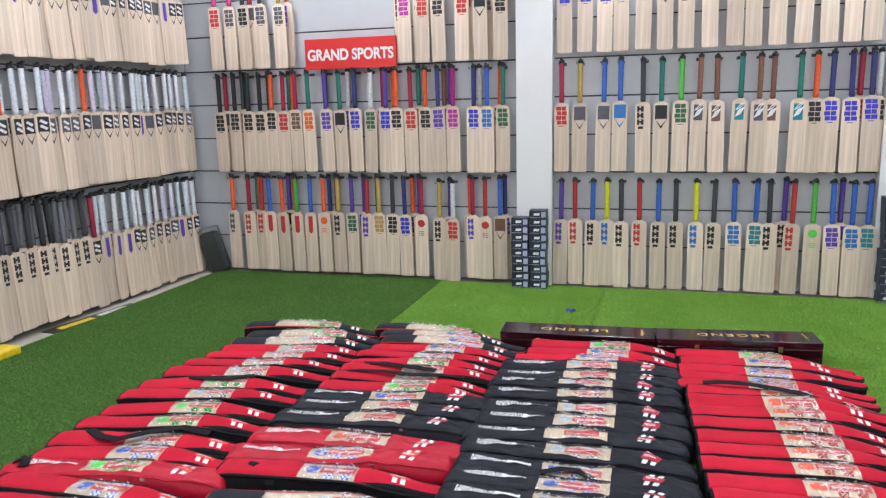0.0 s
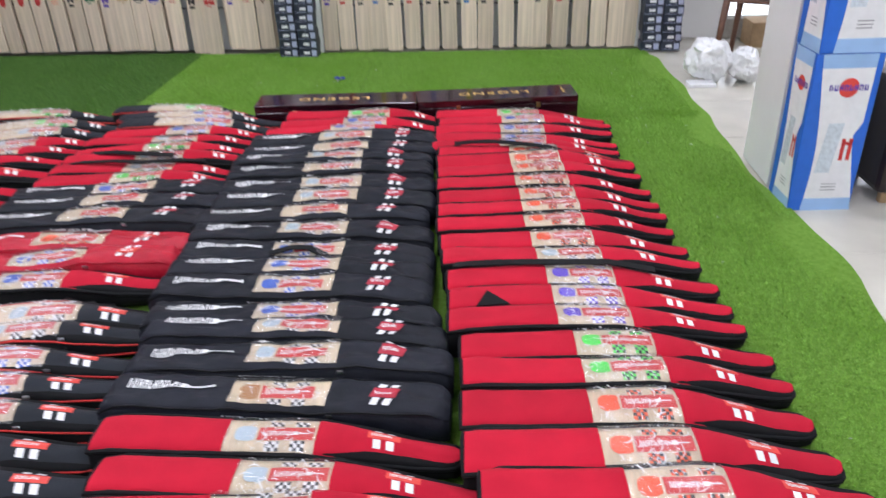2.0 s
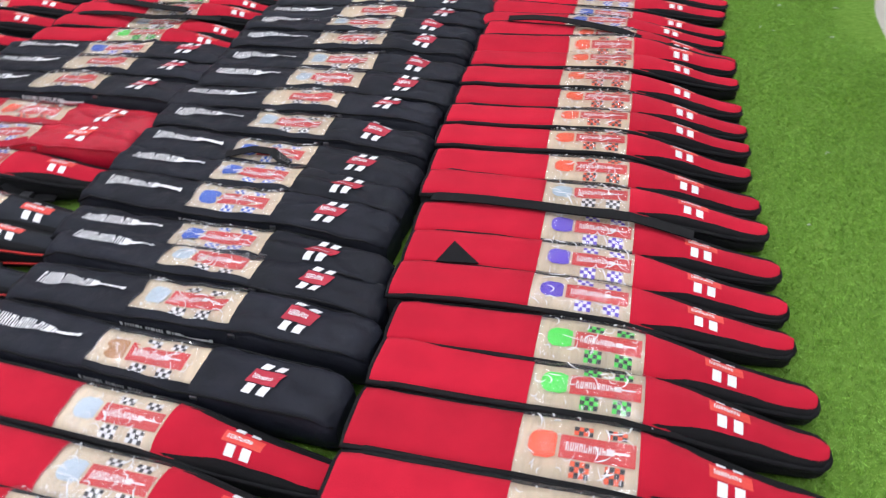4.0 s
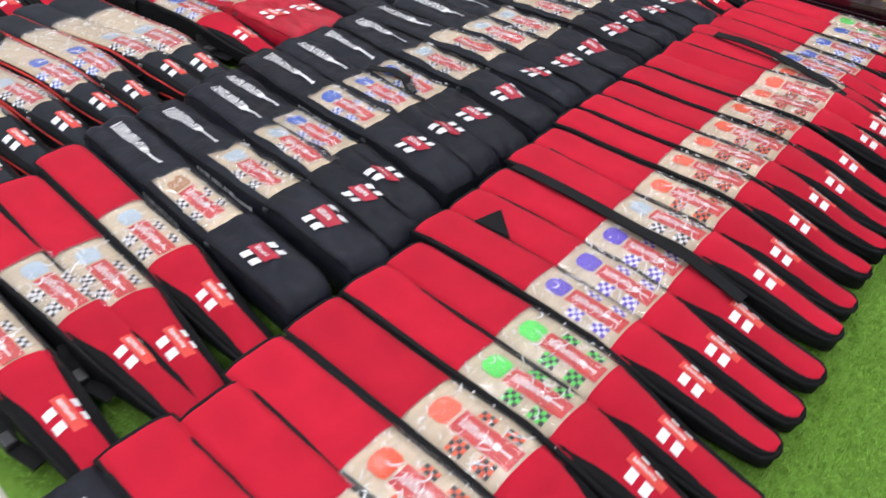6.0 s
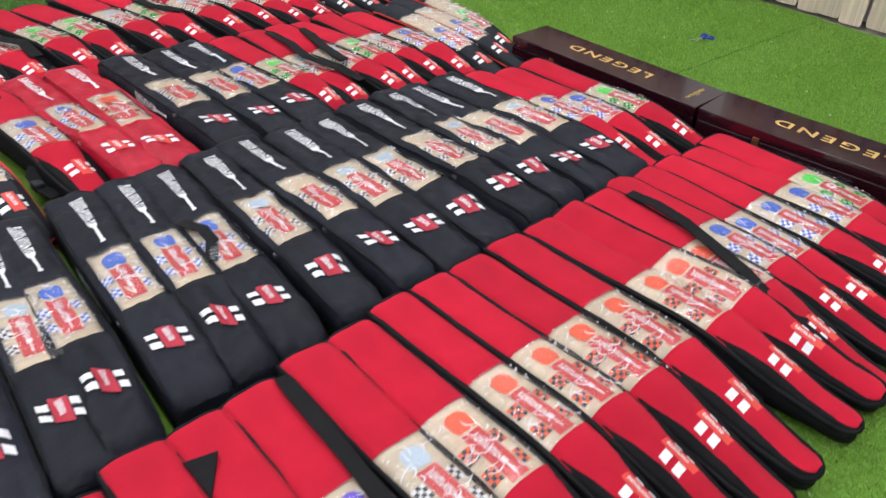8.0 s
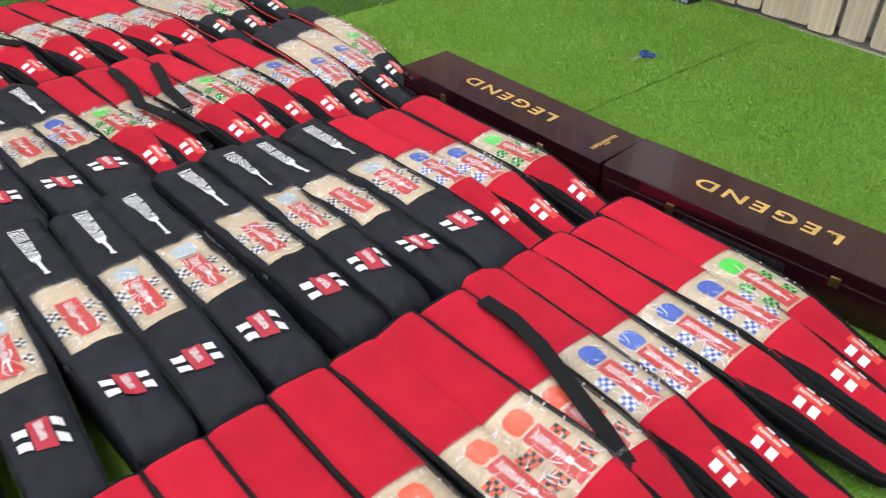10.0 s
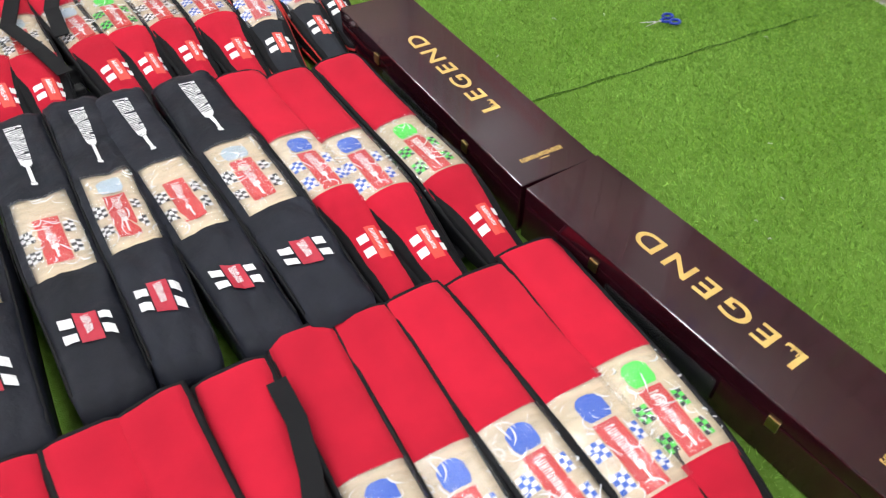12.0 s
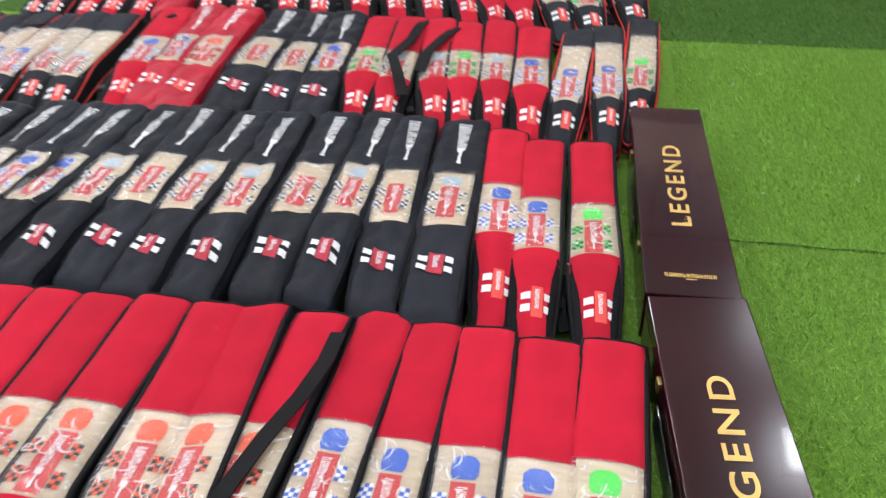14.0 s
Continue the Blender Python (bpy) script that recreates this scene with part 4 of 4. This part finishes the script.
INK = {k: mat(k + "_ink", c, 0.45, vary=0.08) for k, c in {
    "black": (0.015, 0.015, 0.018), "red": (0.50, 0.03, 0.03), "brown": (0.16, 0.08, 0.05), "blue": (0.035, 0.04, 0.50), "sky": (0.03, 0.17, 0.50), "green": (0.02, 0.13, 0.06),
    "purple": (0.10, 0.05, 0.40), "magenta": (0.42, 0.02, 0.30), "orange": (0.75, 0.14, 0.02), "teal": (0.02, 0.22, 0.26), "white": (0.8, 0.8, 0.8),
    "lime": (0.12, 0.62, 0.10), "gold": (0.45, 0.28, 0.08), "slate": (0.09, 0.09, 0.11)}.items()}
STICK = {"grid": st_grid, "bars": st_bars, "shield": st_shield, "disc": st_disc, "patch": st_patch}
WORDS = {"grid": "square-block", "bars": "vertical-bar", "shield": "shield", "disc": "round", "patch": "tall patch", "slash": "slash", "curl": "banded shield", "none": "no"}
BATS = {}


def bat(grip, style, ink, m, group):
    key = (grip, style, ink, group)
    if key in BATS:
        return copy_thing(BATS[key], m)
    e = thing("cricket_bat", f"pale willow cricket bat, {grip} grip, {ink} {WORDS[style]} sticker", "cricket bat", group, at=m)

    def put(name, mesh, parent):
        o = new(name, mesh)
        o.parent = parent
        return o
    b = put("blade", cached(("blade",), blade_bm, M_BATW), e)
    put("grip", cached(("grip", grip), grip_bm, GRIP[grip]), e)
    put("end_clip", cached(("end_clip",), cap_bm, M_PLASTICK), e)
    if style in STICK:
        put("sticker", cached(("sticker", style, ink), STICK[style], INK[ink]), b)
    elif style == "slash":
        put("sticker", cached(("sticker", "slash_bg", ink), st_slash_bg, INK[ink]), b)
        put("sticker", cached(("sticker", "slash"), st_slash, INK["white"]), b)
    elif style == "curl":
        put("sticker", cached(("sticker", "shield", ink), st_shield, INK[ink]), b)
        put("sticker", cached(("sticker", "curl"), st_curl, INK["white"]), b)
    BATS[key] = e
    return e


hook_proto = None


def hook(m, length):
    """A black wall hook, built along -y."""
    global hook_proto
    if hook_proto is None:
        e = thing("wall_hook", "black metal hook pushed into the slatted wall", "hook", "hooks on the slatted walls", at=m)
        bm = bmesh.new()
        tube(bm, [(-0.019, 0.0, 0), (-0.019, -0.12, 0.0), (-0.019, -0.128, 0.012)], 0.0028, 5)
        part("rod", bm, M_PLASTICK, e)
        bm = bmesh.new()
        tube(bm, [(0.019, 0.0, 0), (0.019, -0.12, 0.0), (0.019, -0.128, 0.012)], 0.0028, 5)
        part("rod", bm, M_PLASTICK, e)
        part("plate", boxm(-0.024, -0.003, -0.008, 0.024, 0.0, 0.012, bev=0.001), M_PLASTICK, e)
        hook_proto = e
        return e
    return copy_thing(hook_proto, m)


R = random.Random(11)
BACK = 5.733


def hang(x, z, grip, style, ink, group, depth=1):
    """A bat on the back wall, sometimes with another one behind it on the same hook."""
    bat(grip, style, ink, pose(x, BACK - 0.085 + R.uniform(-0.006, 0.006), z + R.uniform(-0.006, 0.006), R.uniform(-0.6, 1.0), R.uniform(-1.0, 1.0), R.uniform(-4, 4)), group)
    hook(pose(x, BACK, z + BAT_Z - 0.024), 0.12)
    if depth > 1:
        dx = R.choice((-1, 1)) * R.uniform(0.026, 0.05)
        bat(R.choice(("crimson", "teal", "navy", "brown", "dark", "purple", "white", "orange")), R.choice(("grid", "grid", "bars", "shield")), R.choice(("black", "red", "slate", "purple")),
            pose(x + dx, BACK - 0.034, z + 0.006 + R.uniform(-0.008, 0.008), 0, R.uniform(-0.8, 0.8), R.uniform(-3, 3)), group)


GR = "bats on the right part of the back wall"
GL = "bats on the left part of the back wall"
GW = "bats on the left wall"
X_R2 = (0.06, 0.19, 0.36, 0.48, 0.65, 0.77, 0.90, 1.02, 1.15, 1.29, 1.42, 1.50, 1.67, 1.77, 1.87, 2.00, 2.12)
S_R2 = "crimson grid red/gold shield slate/blue shield slate/blue shield sky/dark bars black/teal shield black/lime grid green/brown slash slate/brown slash brown/teal slash teal/brown slash slate/brown slash brown/teal slash teal/orange grid black/navy grid blue/navy grid blue/navy grid blue".split("/")
for x, s_ in zip(X_R2, S_R2):
    hang(x, 0.88, *s_.split(), GR, 2 if x > 1.95 else 1)
X_R3 = (0.05, 0.17, 0.29, 0.40, 0.51, 0.64, 0.77, 0.90, 1.04, 1.15, 1.30, 1.43, 1.53, 1.67, 1.81, 1.94, 2.06, 2.15)
S_R3 = "purple bars purple/red bars red/blue bars black/yellow bars sky/dark bars black/red bars red/blue bars black/dark bars black/yellow bars sky/dark bars black/blue grid sky/blue grid teal/dark bars black/red bars red/lime disc lime/blue grid purple/blue grid sky/blue grid teal".split("/")
for x, s_ in zip(X_R3, S_R3):
    hang(x, 0.012, *s_.split(), GR, 2 if x in (1.67, 1.94) else 1)
X_R1 = (0.08, 0.22, 0.36, 0.48, 0.63, 0.78, 0.92, 1.08, 1.24, 1.36, 1.51, 1.67, 1.83, 1.97, 2.09)
for i, x in enumerate(X_R1):
    hang(x, 1.745, ("navy", "blue", "crimson", "teal", "orange")[i % 5], "grid" if i < 5 else ("shield" if i % 3 else "bars"), "blue" if i < 5 else ("green" if i == 8 else "slate"), GR)
X_L2 = (-2.83, -2.69, -2.56, -2.45, -2.35, -2.24, -2.12, -2.00, -1.84, -1.72, -1.59, -1.47, -1.34, -1.24, -1.12, -1.00, -0.89, -0.78, -0.62, -0.51, -0.39)
S_L2 = "black grid black/black grid black/black grid black/black grid black/orange grid black/crimson grid red/crimson grid brown/teal grid orange/purple grid purple/teal shield black/navy grid blue/white grid green/purple grid blue/orange grid black/crimson grid red/orange grid black/navy grid purple/magenta grid magenta/navy grid blue/blue grid sky/teal grid green".split("/")
for i, (x, s_) in enumerate(zip(X_L2, S_L2)):
    hang(x, 0.873, *s_.split(), GL, 2 if i % 4 != 3 else 1)
X_L3 = (-2.77, -2.61, -2.50, -2.41, -2.29, -2.16, -2.04, -1.91, -1.78, -1.66, -1.53, -1.42, -1.31, -1.19, -1.06, -0.91, -0.80, -0.63, -0.53, -0.41)
S_L3 = "orange bars slate/crimson bars red/red bars red/blue patch red/orange patch red/green patch red/blue patch red/orange disc orange/gold bars black/purple grid green/red bars purple/gold grid gold/dark grid black/navy grid blue/crimson disc red/gold bars black/white grid red/crimson bars purple/red disc red/blue shield brown".split("/")
for i, (x, s_) in enumerate(zip(X_L3, S_L3)):
    hang(x, 0.03 if i not in (15, 16) else -0.012 + 0.012, *s_.split(), GL, 2 if i % 3 else 1)
for i, (x, s_) in enumerate(zip((-2.81, -2.67, -2.54, -2.38, -2.22, -1.15, -1.01, -0.88, -0.70, -0.55, -0.40),
                                "pink grid red/pink grid slate/dark grid black/dark grid slate/gold grid slate/crimson grid magenta/brown grid red/dark grid black/red grid red/dark shield black/teal grid black".split("/"))):
    hang(x, 1.72, *s_.split(), GL, 2)

LW = -3.198
LG = ["silver", "sky", "silver", "lavender", "sky", "silver", "lavender", "silver"]


def hang_left(y, z, grip, style, ink, out, lean=0.0):
    bat(grip, style, ink, pose(LW + out, y, z, lean + R.uniform(-0.8, 0.8), R.uniform(-1.6, 1.6), 90 + R.uniform(-11, 11)), GW)


for row, z in ((1, 1.765), (2, 0.895), (3, 0.035)):
    n = 29
    for i in range(n):
        y = 2.75 + i * 0.1 + R.uniform(-0.012, 0.012)
        hook(pose(LW, y, z + BAT_Z - 0.024, 0, 0, 90), 0.12)
        near = row == 3 and y < 4.25
        g = R.choice(("dark", "grey", "black", "dark", "silver")) if near else LG[R.randrange(8)]
        if not near and i in (9, 16):
            g = "orange" if row == 2 else "crimson"
        st, ink = ("bars", "black") if near else ("curl", "black")
        if not near:
            st, ink = R.choice((("curl", "black"), ("curl", "black"), ("curl", "slate"), ("patch", "purple"), ("shield", "slate"), ("curl", "black")))
        zz = z + R.uniform(-0.012, 0.012) - (0.02 if row == 3 and not near else 0)
        hang_left(y, max(zz, 0.004), g, st, ink, 0.115 + R.uniform(-0.01, 0.01), -2.0 if row == 3 else -1.0)
        hang_left(y + 0.045 * R.choice((-1, 1)), max(zz, 0.004) + 0.008, LG[R.randrange(8)] if not near else "grey", "curl", "slate", 0.062)

# ---- shop sign ----
sg = thing("shop_sign", "red rectangular shop sign with white capital lettering", "sign", at=pose(-1.62, 5.658, 1.815))
part("board", boxm(-0.39, -0.012, -0.118, 0.39, 0.012, 0.118, bev=0.003), M_SIGN, sg)
me = text_mesh("GRAND SPORTS", 0.118, 0.001, 0.0036)
xs_ = [v.co.x for v in me.vertices]
k_ = 0.735 / (max(xs_) - min(xs_))
for v in me.vertices:
    v.co.x *= k_
me.materials.append(M_WHITE)
t_ = new("lettering", me)
t_.parent = sg
t_.matrix_basis = pose(0, -0.0135, -0.012, 90, 0, 0)
for x in (-0.3, 0.3):
    part("bracket", boxm(x - 0.01, 0.012, -0.05, x + 0.01, 0.072, -0.03), M_PLASTICK, sg)


# ---- stacks of small card boxes ----
def card_box():
    e = thing("ball_box", "small navy card box with pale printed end label", "box", "stacks of small card boxes")
    part("carton", boxm(-0.065, 0, 0, 0.065, 0.115, 0.059, bev=0.002), M_NAVY, e)
    bm = bmesh.new()
    f = lambda x, z: Vector((x, -0.0006, z))
    decal(bm, 0.025, 0.060, 0.008, 0.050, f, 1, 1)
    decal(bm, -0.060, 0.018, 0.006, 0.009, f, 1, 1)
    part("printed_label", bm, M_LAV, e, "pale lavender label")
    bm = bmesh.new()
    decal(bm, -0.030, 0.012, 0.022, 0.040, f, 1, 1, skew=0.3)
    part("emblem", bm, M_WHITE, e)
    return e


cb = None
for x, y, n in ((-0.232, 5.495, 9), (-0.096, 5.49, 10), (2.295, 5.535, 12), (2.43, 5.53, 13)):
    for i in range(n):
        at = pose(x + R.uniform(-0.006, 0.006), y + R.uniform(-0.006, 0.004), 0.001 + i * 0.0602, 0, 0, R.uniform(-3, 3))
        if cb is None:
            cb = card_box()
            cb.matrix_basis = at
        else:
            copy_thing(cb, at)


# ---- tall printed cartons ----
def carton(x, y, z, ang):
    e = thing("leg_guard_carton", "tall blue and white printed sports carton, stacked", "carton", "stacked printed cartons", at=pose(x, y, z, 0, 0, ang))
    W, D, H = 0.245, 0.19, 0.62
    part("carton", boxm(0, 0, 0, W, D, H, bev=0.003), M_BLUECARD, e)
    for face, wd in (("front", W), ("side", D)):
        f = (lambda u, v: Vector((u, -0.0010, v))) if face == "front" else (lambda u, v: Vector((-0.0010, D - u, v)))
        f2 = (lambda u, v: Vector((u, -0.0018, v))) if face == "front" else (lambda u, v: Vector((-0.0018, D - u, v)))
        bm = bmesh.new()
        g = []
        for i in range(13):
            v = H * i / 12
            a = wd * (0.16 + 0.10 * math.sin(i / 12 * 3.6 + 0.4))
            b = wd * (0.90 - 0.14 * math.sin(i / 12 * 3.6 - 0.9) * (i < 7))
            g.append((bm.verts.new(f(a, v)), bm.verts.new(f(b, v))))
        for i, (p, q) in enumerate(zip(g, g[1:])):
            fc = bm.faces.new((p[0], p[1], q[1], q[0]))
            fc.material_index = 1 if i in (0, 11) else 0
        part("printed_panel", bm, [M_WHITE, M_SKYCARD], e, "white wavy printed panel")
        c = wd * 0.56
        bm = bmesh.new()
        vs = [bm.verts.new(f2(c + wd * 0.15 * math.cos(t), H * 0.80 + wd * 0.15 * math.sin(t))) for t in [2 * math.pi * i / 18 for i in range(18)]]
        bm.faces.new(vs)
        part("emblem", bm, M_LABELO, e)
        bm = lettering(R, -wd * 0.30, wd * 0.30, H * 0.018, lambda u, v: (lambda p: p + ((Vector((0, -0.0006, 0))) if face == "front" else Vector((-0.0006, 0, 0))))(f2(c + u, H * 0.80 + v)), 8, 0)
        part("lettering", bm, INK["purple"], e)
        bm = bmesh.new()
        decal(bm, c - wd * 0.22, c + wd * 0.02, H * 0.26, H * 0.58, f2, 2, 4, skew=0.1)
        part("picture", bm, GRIP["sky"], e, "faint grey picture of a leg guard")
        bm = bmesh.new()
        for k in (0, 1):
            decal(bm, c + wd * (0.08 + 0.11 * k), c + wd * (0.14 + 0.11 * k), H * 0.34, H * 0.48, f2, 1, 2)
        decal(bm, c + wd * 0.08, c + wd * 0.25, H * 0.44, H * 0.46, f2, 1, 1)
        part("picture", bm, M_LABEL, e, "small red printed picture")
        bm = bmesh.new()
        for i in range(3):
            decal(bm, c - wd * 0.1, c + wd * 0.14, H * (0.14 + 0.02 * i), H * (0.145 + 0.02 * i), f2, 1, 1)
        part("small_print", bm, GRIP["grey"], e)
    return e


carton(2.342, 2.962, -0.011, 3)
carton(2.344, 2.965, 0.611, 4)

st = thing("leather_stool", "dark brown leather block stool beside the cartons", "stool", at=pose(2.69, 2.99, -0.011))
part("seat", boxm(0, 0, 0.05, 0.42, 0.36, 0.50, bev=0.03), M_LEATHER, st)
for x, y in ((0.04, 0.04), (0.36, 0.04), (0.04, 0.30), (0.36, 0.30)):
    part("leg", boxm(x, y, 0, x + 0.03, y + 0.03, 0.06, bev=0.003), M_CARD, st)


# ---- stacked plastic chairs, bags and hanging packs by the window ----
def plastic_chair(m):
    e = thing("plastic_chair", "stacked brown moulded plastic armchair by the window", "chair", "stack of plastic chairs", at=m)
    bm = bmesh.new()
    box(bm, -0.21, -0.20, 0.40, 0.21, 0.22, 0.425, bev=0.01)
    part("seat", bm, M_CHAIR, e)
    for x, y in ((-0.22, -0.21), (0.22, -0.21), (-0.20, 0.22), (0.20, 0.22)):
        bm = bmesh.new()
        tube(bm, [(x * 1.10, y * 1.12, 0.0), (x, y, 0.41)], [0.016, 0.024], 6)
        part("leg", bm, M_CHAIR, e)
    bm = bmesh.new()
    arc = [(0.22 * math.sin(a), 0.16 + 0.10 * math.cos(a), 0.80 - 0.16 * abs(math.sin(a)) ** 3) for a in [-1.57 + 3.14 * i / 14 for i in range(15)]]
    tube(bm, arc, 0.017, 6)
    part("back_rim", bm, M_CHAIR, e)
    for i in range(5):
        a = -0.9 + 0.45 * i
        bm = bmesh.new()
        ribbon(bm, [(0.17 * math.sin(a), 0.22, 0.42), (0.20 * math.sin(a), 0.17 + 0.09 * math.cos(a), 0.62), (0.22 * math.sin(a), 0.16 + 0.10 * math.cos(a), 0.79 - 0.1 * abs(math.sin(a)) ** 3)], 0.045, 0.006, (math.cos(a), -math.sin(a), 0))
        part("back_slat", bm, M_CHAIR, e)
    for sx in (-1, 1):
        bm = bmesh.new()
        tube(bm, [(sx * 0.22, 0.17, 0.64), (sx * 0.25, 0.0, 0.645), (sx * 0.25, -0.17, 0.63), (sx * 0.225, -0.21, 0.41)], 0.017, 6)
        part("armrest", bm, M_CHAIR, e)
    return e


for i in range(4):
    plastic_chair(pose(2.95 + i * 0.004, 5.22, -0.011 + i * 0.055, 0, 0, 60))


def crumpled(name, label, x, y, sx, sy, sz, seed, material):
    bm = bmesh.new()
    bmesh.ops.create_icosphere(bm, subdivisions=4, radius=1.0)
    for v in bm.verts:
        d = 1 + 0.28 * noise.noise(v.co * 1.6 + Vector((seed, 0, 0))) + 0.16 * noise.noise(v.co * 4.5 + Vector((0, seed, 0)))
        v.co = Vector((v.co.x * sx * d, v.co.y * sy * d, max(-0.85, v.co.z) * sz * d))
    lo = min(v.co.z for v in bm.verts)
    for v in bm.verts:
        v.co.z -= lo
    ob = part(name, bm, material, smooth=False)
    ob.matrix_basis = pose(x, y, -0.011)
    return tagged(ob, label, "plastic bag")


crumpled("plastic_bag", "crumpled white plastic carrier bag on the floor", 2.50, 4.82, 0.13, 0.13, 0.13, 2.0, M_BAGW)
crumpled("plastic_bag", "smaller crumpled white plastic bag on the floor", 2.70, 4.78, 0.09, 0.10, 0.10, 7.0, M_BAGW)
tagged(part("paper_pad", boxm(2.36, 4.66, -0.011, 2.52, 4.76, 0.012, bev=0.003), M_WHITE), "thin white paper packet lying on the floor", "packet")
tagged(part("cardboard_box", boxm(3.0, 5.62, -0.011, 3.3, 5.84, 0.16, bev=0.003), M_CARD), "plain brown cardboard box below the window", "box")
for x, y, z0, z1, m_, lb in ((2.60, 5.86, 1.02, 1.42, M_PLASTICK, "black wrapped glove pack hanging on the wall"), (2.74, 5.85, 1.00, 1.40, GRIP["dark"], "dark grey wrapped glove pack hanging on the wall"),
                             (2.66, 5.86, 0.62, 0.95, GRIP["silver"], "pale grey wrapped pad pack hanging on the wall"), (2.68, 5.86, 1.55, 1.80, M_PLASTICK, "black wrapped pack hanging on the wall")):
    p = thing("hanging_pack", lb, "sports pack", "packs hung beside the window")
    part("pack", boxm(x - 0.065, y - 0.03, z0, x + 0.065, y + 0.03, z1, bev=0.02), m_, p)
    part("wrap", boxm(x - 0.072, y - 0.036, z0 - 0.01, x + 0.072, y + 0.036, z1 + 0.03), M_FILM, p)
    part("hanger", boxm(x - 0.01, y - 0.01, z1 + 0.03, x + 0.01, 5.90, z1 + 0.045), M_PLASTICK, p)
bm = boxm(2.64, 5.80, 1.0, 2.672, 5.82, 1.40, bev=0.004)
tagged(part("yellow_strap_pack", bm, M_YEL), "narrow yellow pack hanging between dark packs", "sports pack")

# ---- things along the left wall ----
e = thing("floor_banner", "folded black and yellow printed banner strip on floor", "banner", at=pose(-2.99, 4.12, -0.009, 0, 0, 83))
part("sheet", boxm(-0.38, -0.055, 0, 0.38, 0.055, 0.006, bev=0.001), M_INK, e)
part("printed_band", boxm(-0.30, -0.04, 0.0062, -0.02, 0.02, 0.0072), M_YEL, e)
part("printed_band", boxm(0.04, -0.03, 0.0062, 0.30, 0.03, 0.0072), GRIP["silver"], e)
e = thing("yellow_stand", "bright yellow plastic stand foot on the floor", "stand", at=pose(-2.93, 3.22, -0.009))
part("foot", boxm(-0.07, -0.06, 0, 0.07, 0.14, 0.055, bev=0.012), M_YEL, e)
part("post", boxm(-0.03, -0.05, 0.05, 0.0, -0.02, 0.30, bev=0.006), M_YEL, e)
e = thing("wrapped_pack", "dark kit pack wrapped in plastic, leaning in corner", "sports pack", at=pose(-2.96, 5.64, -0.008, 0, -14, 20))
part("pack", boxm(-0.06, -0.06, 0, 0.10, 0.04, 0.36, bev=0.025), GRIP["dark"], e)
part("wrap", boxm(-0.07, -0.07, -0.004, 0.11, 0.05, 0.40, bev=0.02), M_FILM, e)

# ---- floor tiles ----
tile = None
fl = bpy.data.objects["floor"]
for i in range(15):
    for j in range(14):
        x, y = -3.2 + i * 0.6, -2.19 + j * 0.6
        if x > -3.0 and x + 0.6 < 2.2 and y > 1.1 and y + 0.6 < 5.6:
            continue
        if tile is None:
            bm = boxm(0.001, 0.001, -0.006, 0.599, 0.599, 0.0, bev=0.001)
            o = part("tile", bm, M_TILE, fl)
            tile = o.data
        else:
            o = new("tile", tile)
            o.parent = fl
        o.location = (x, y, -0.0105)
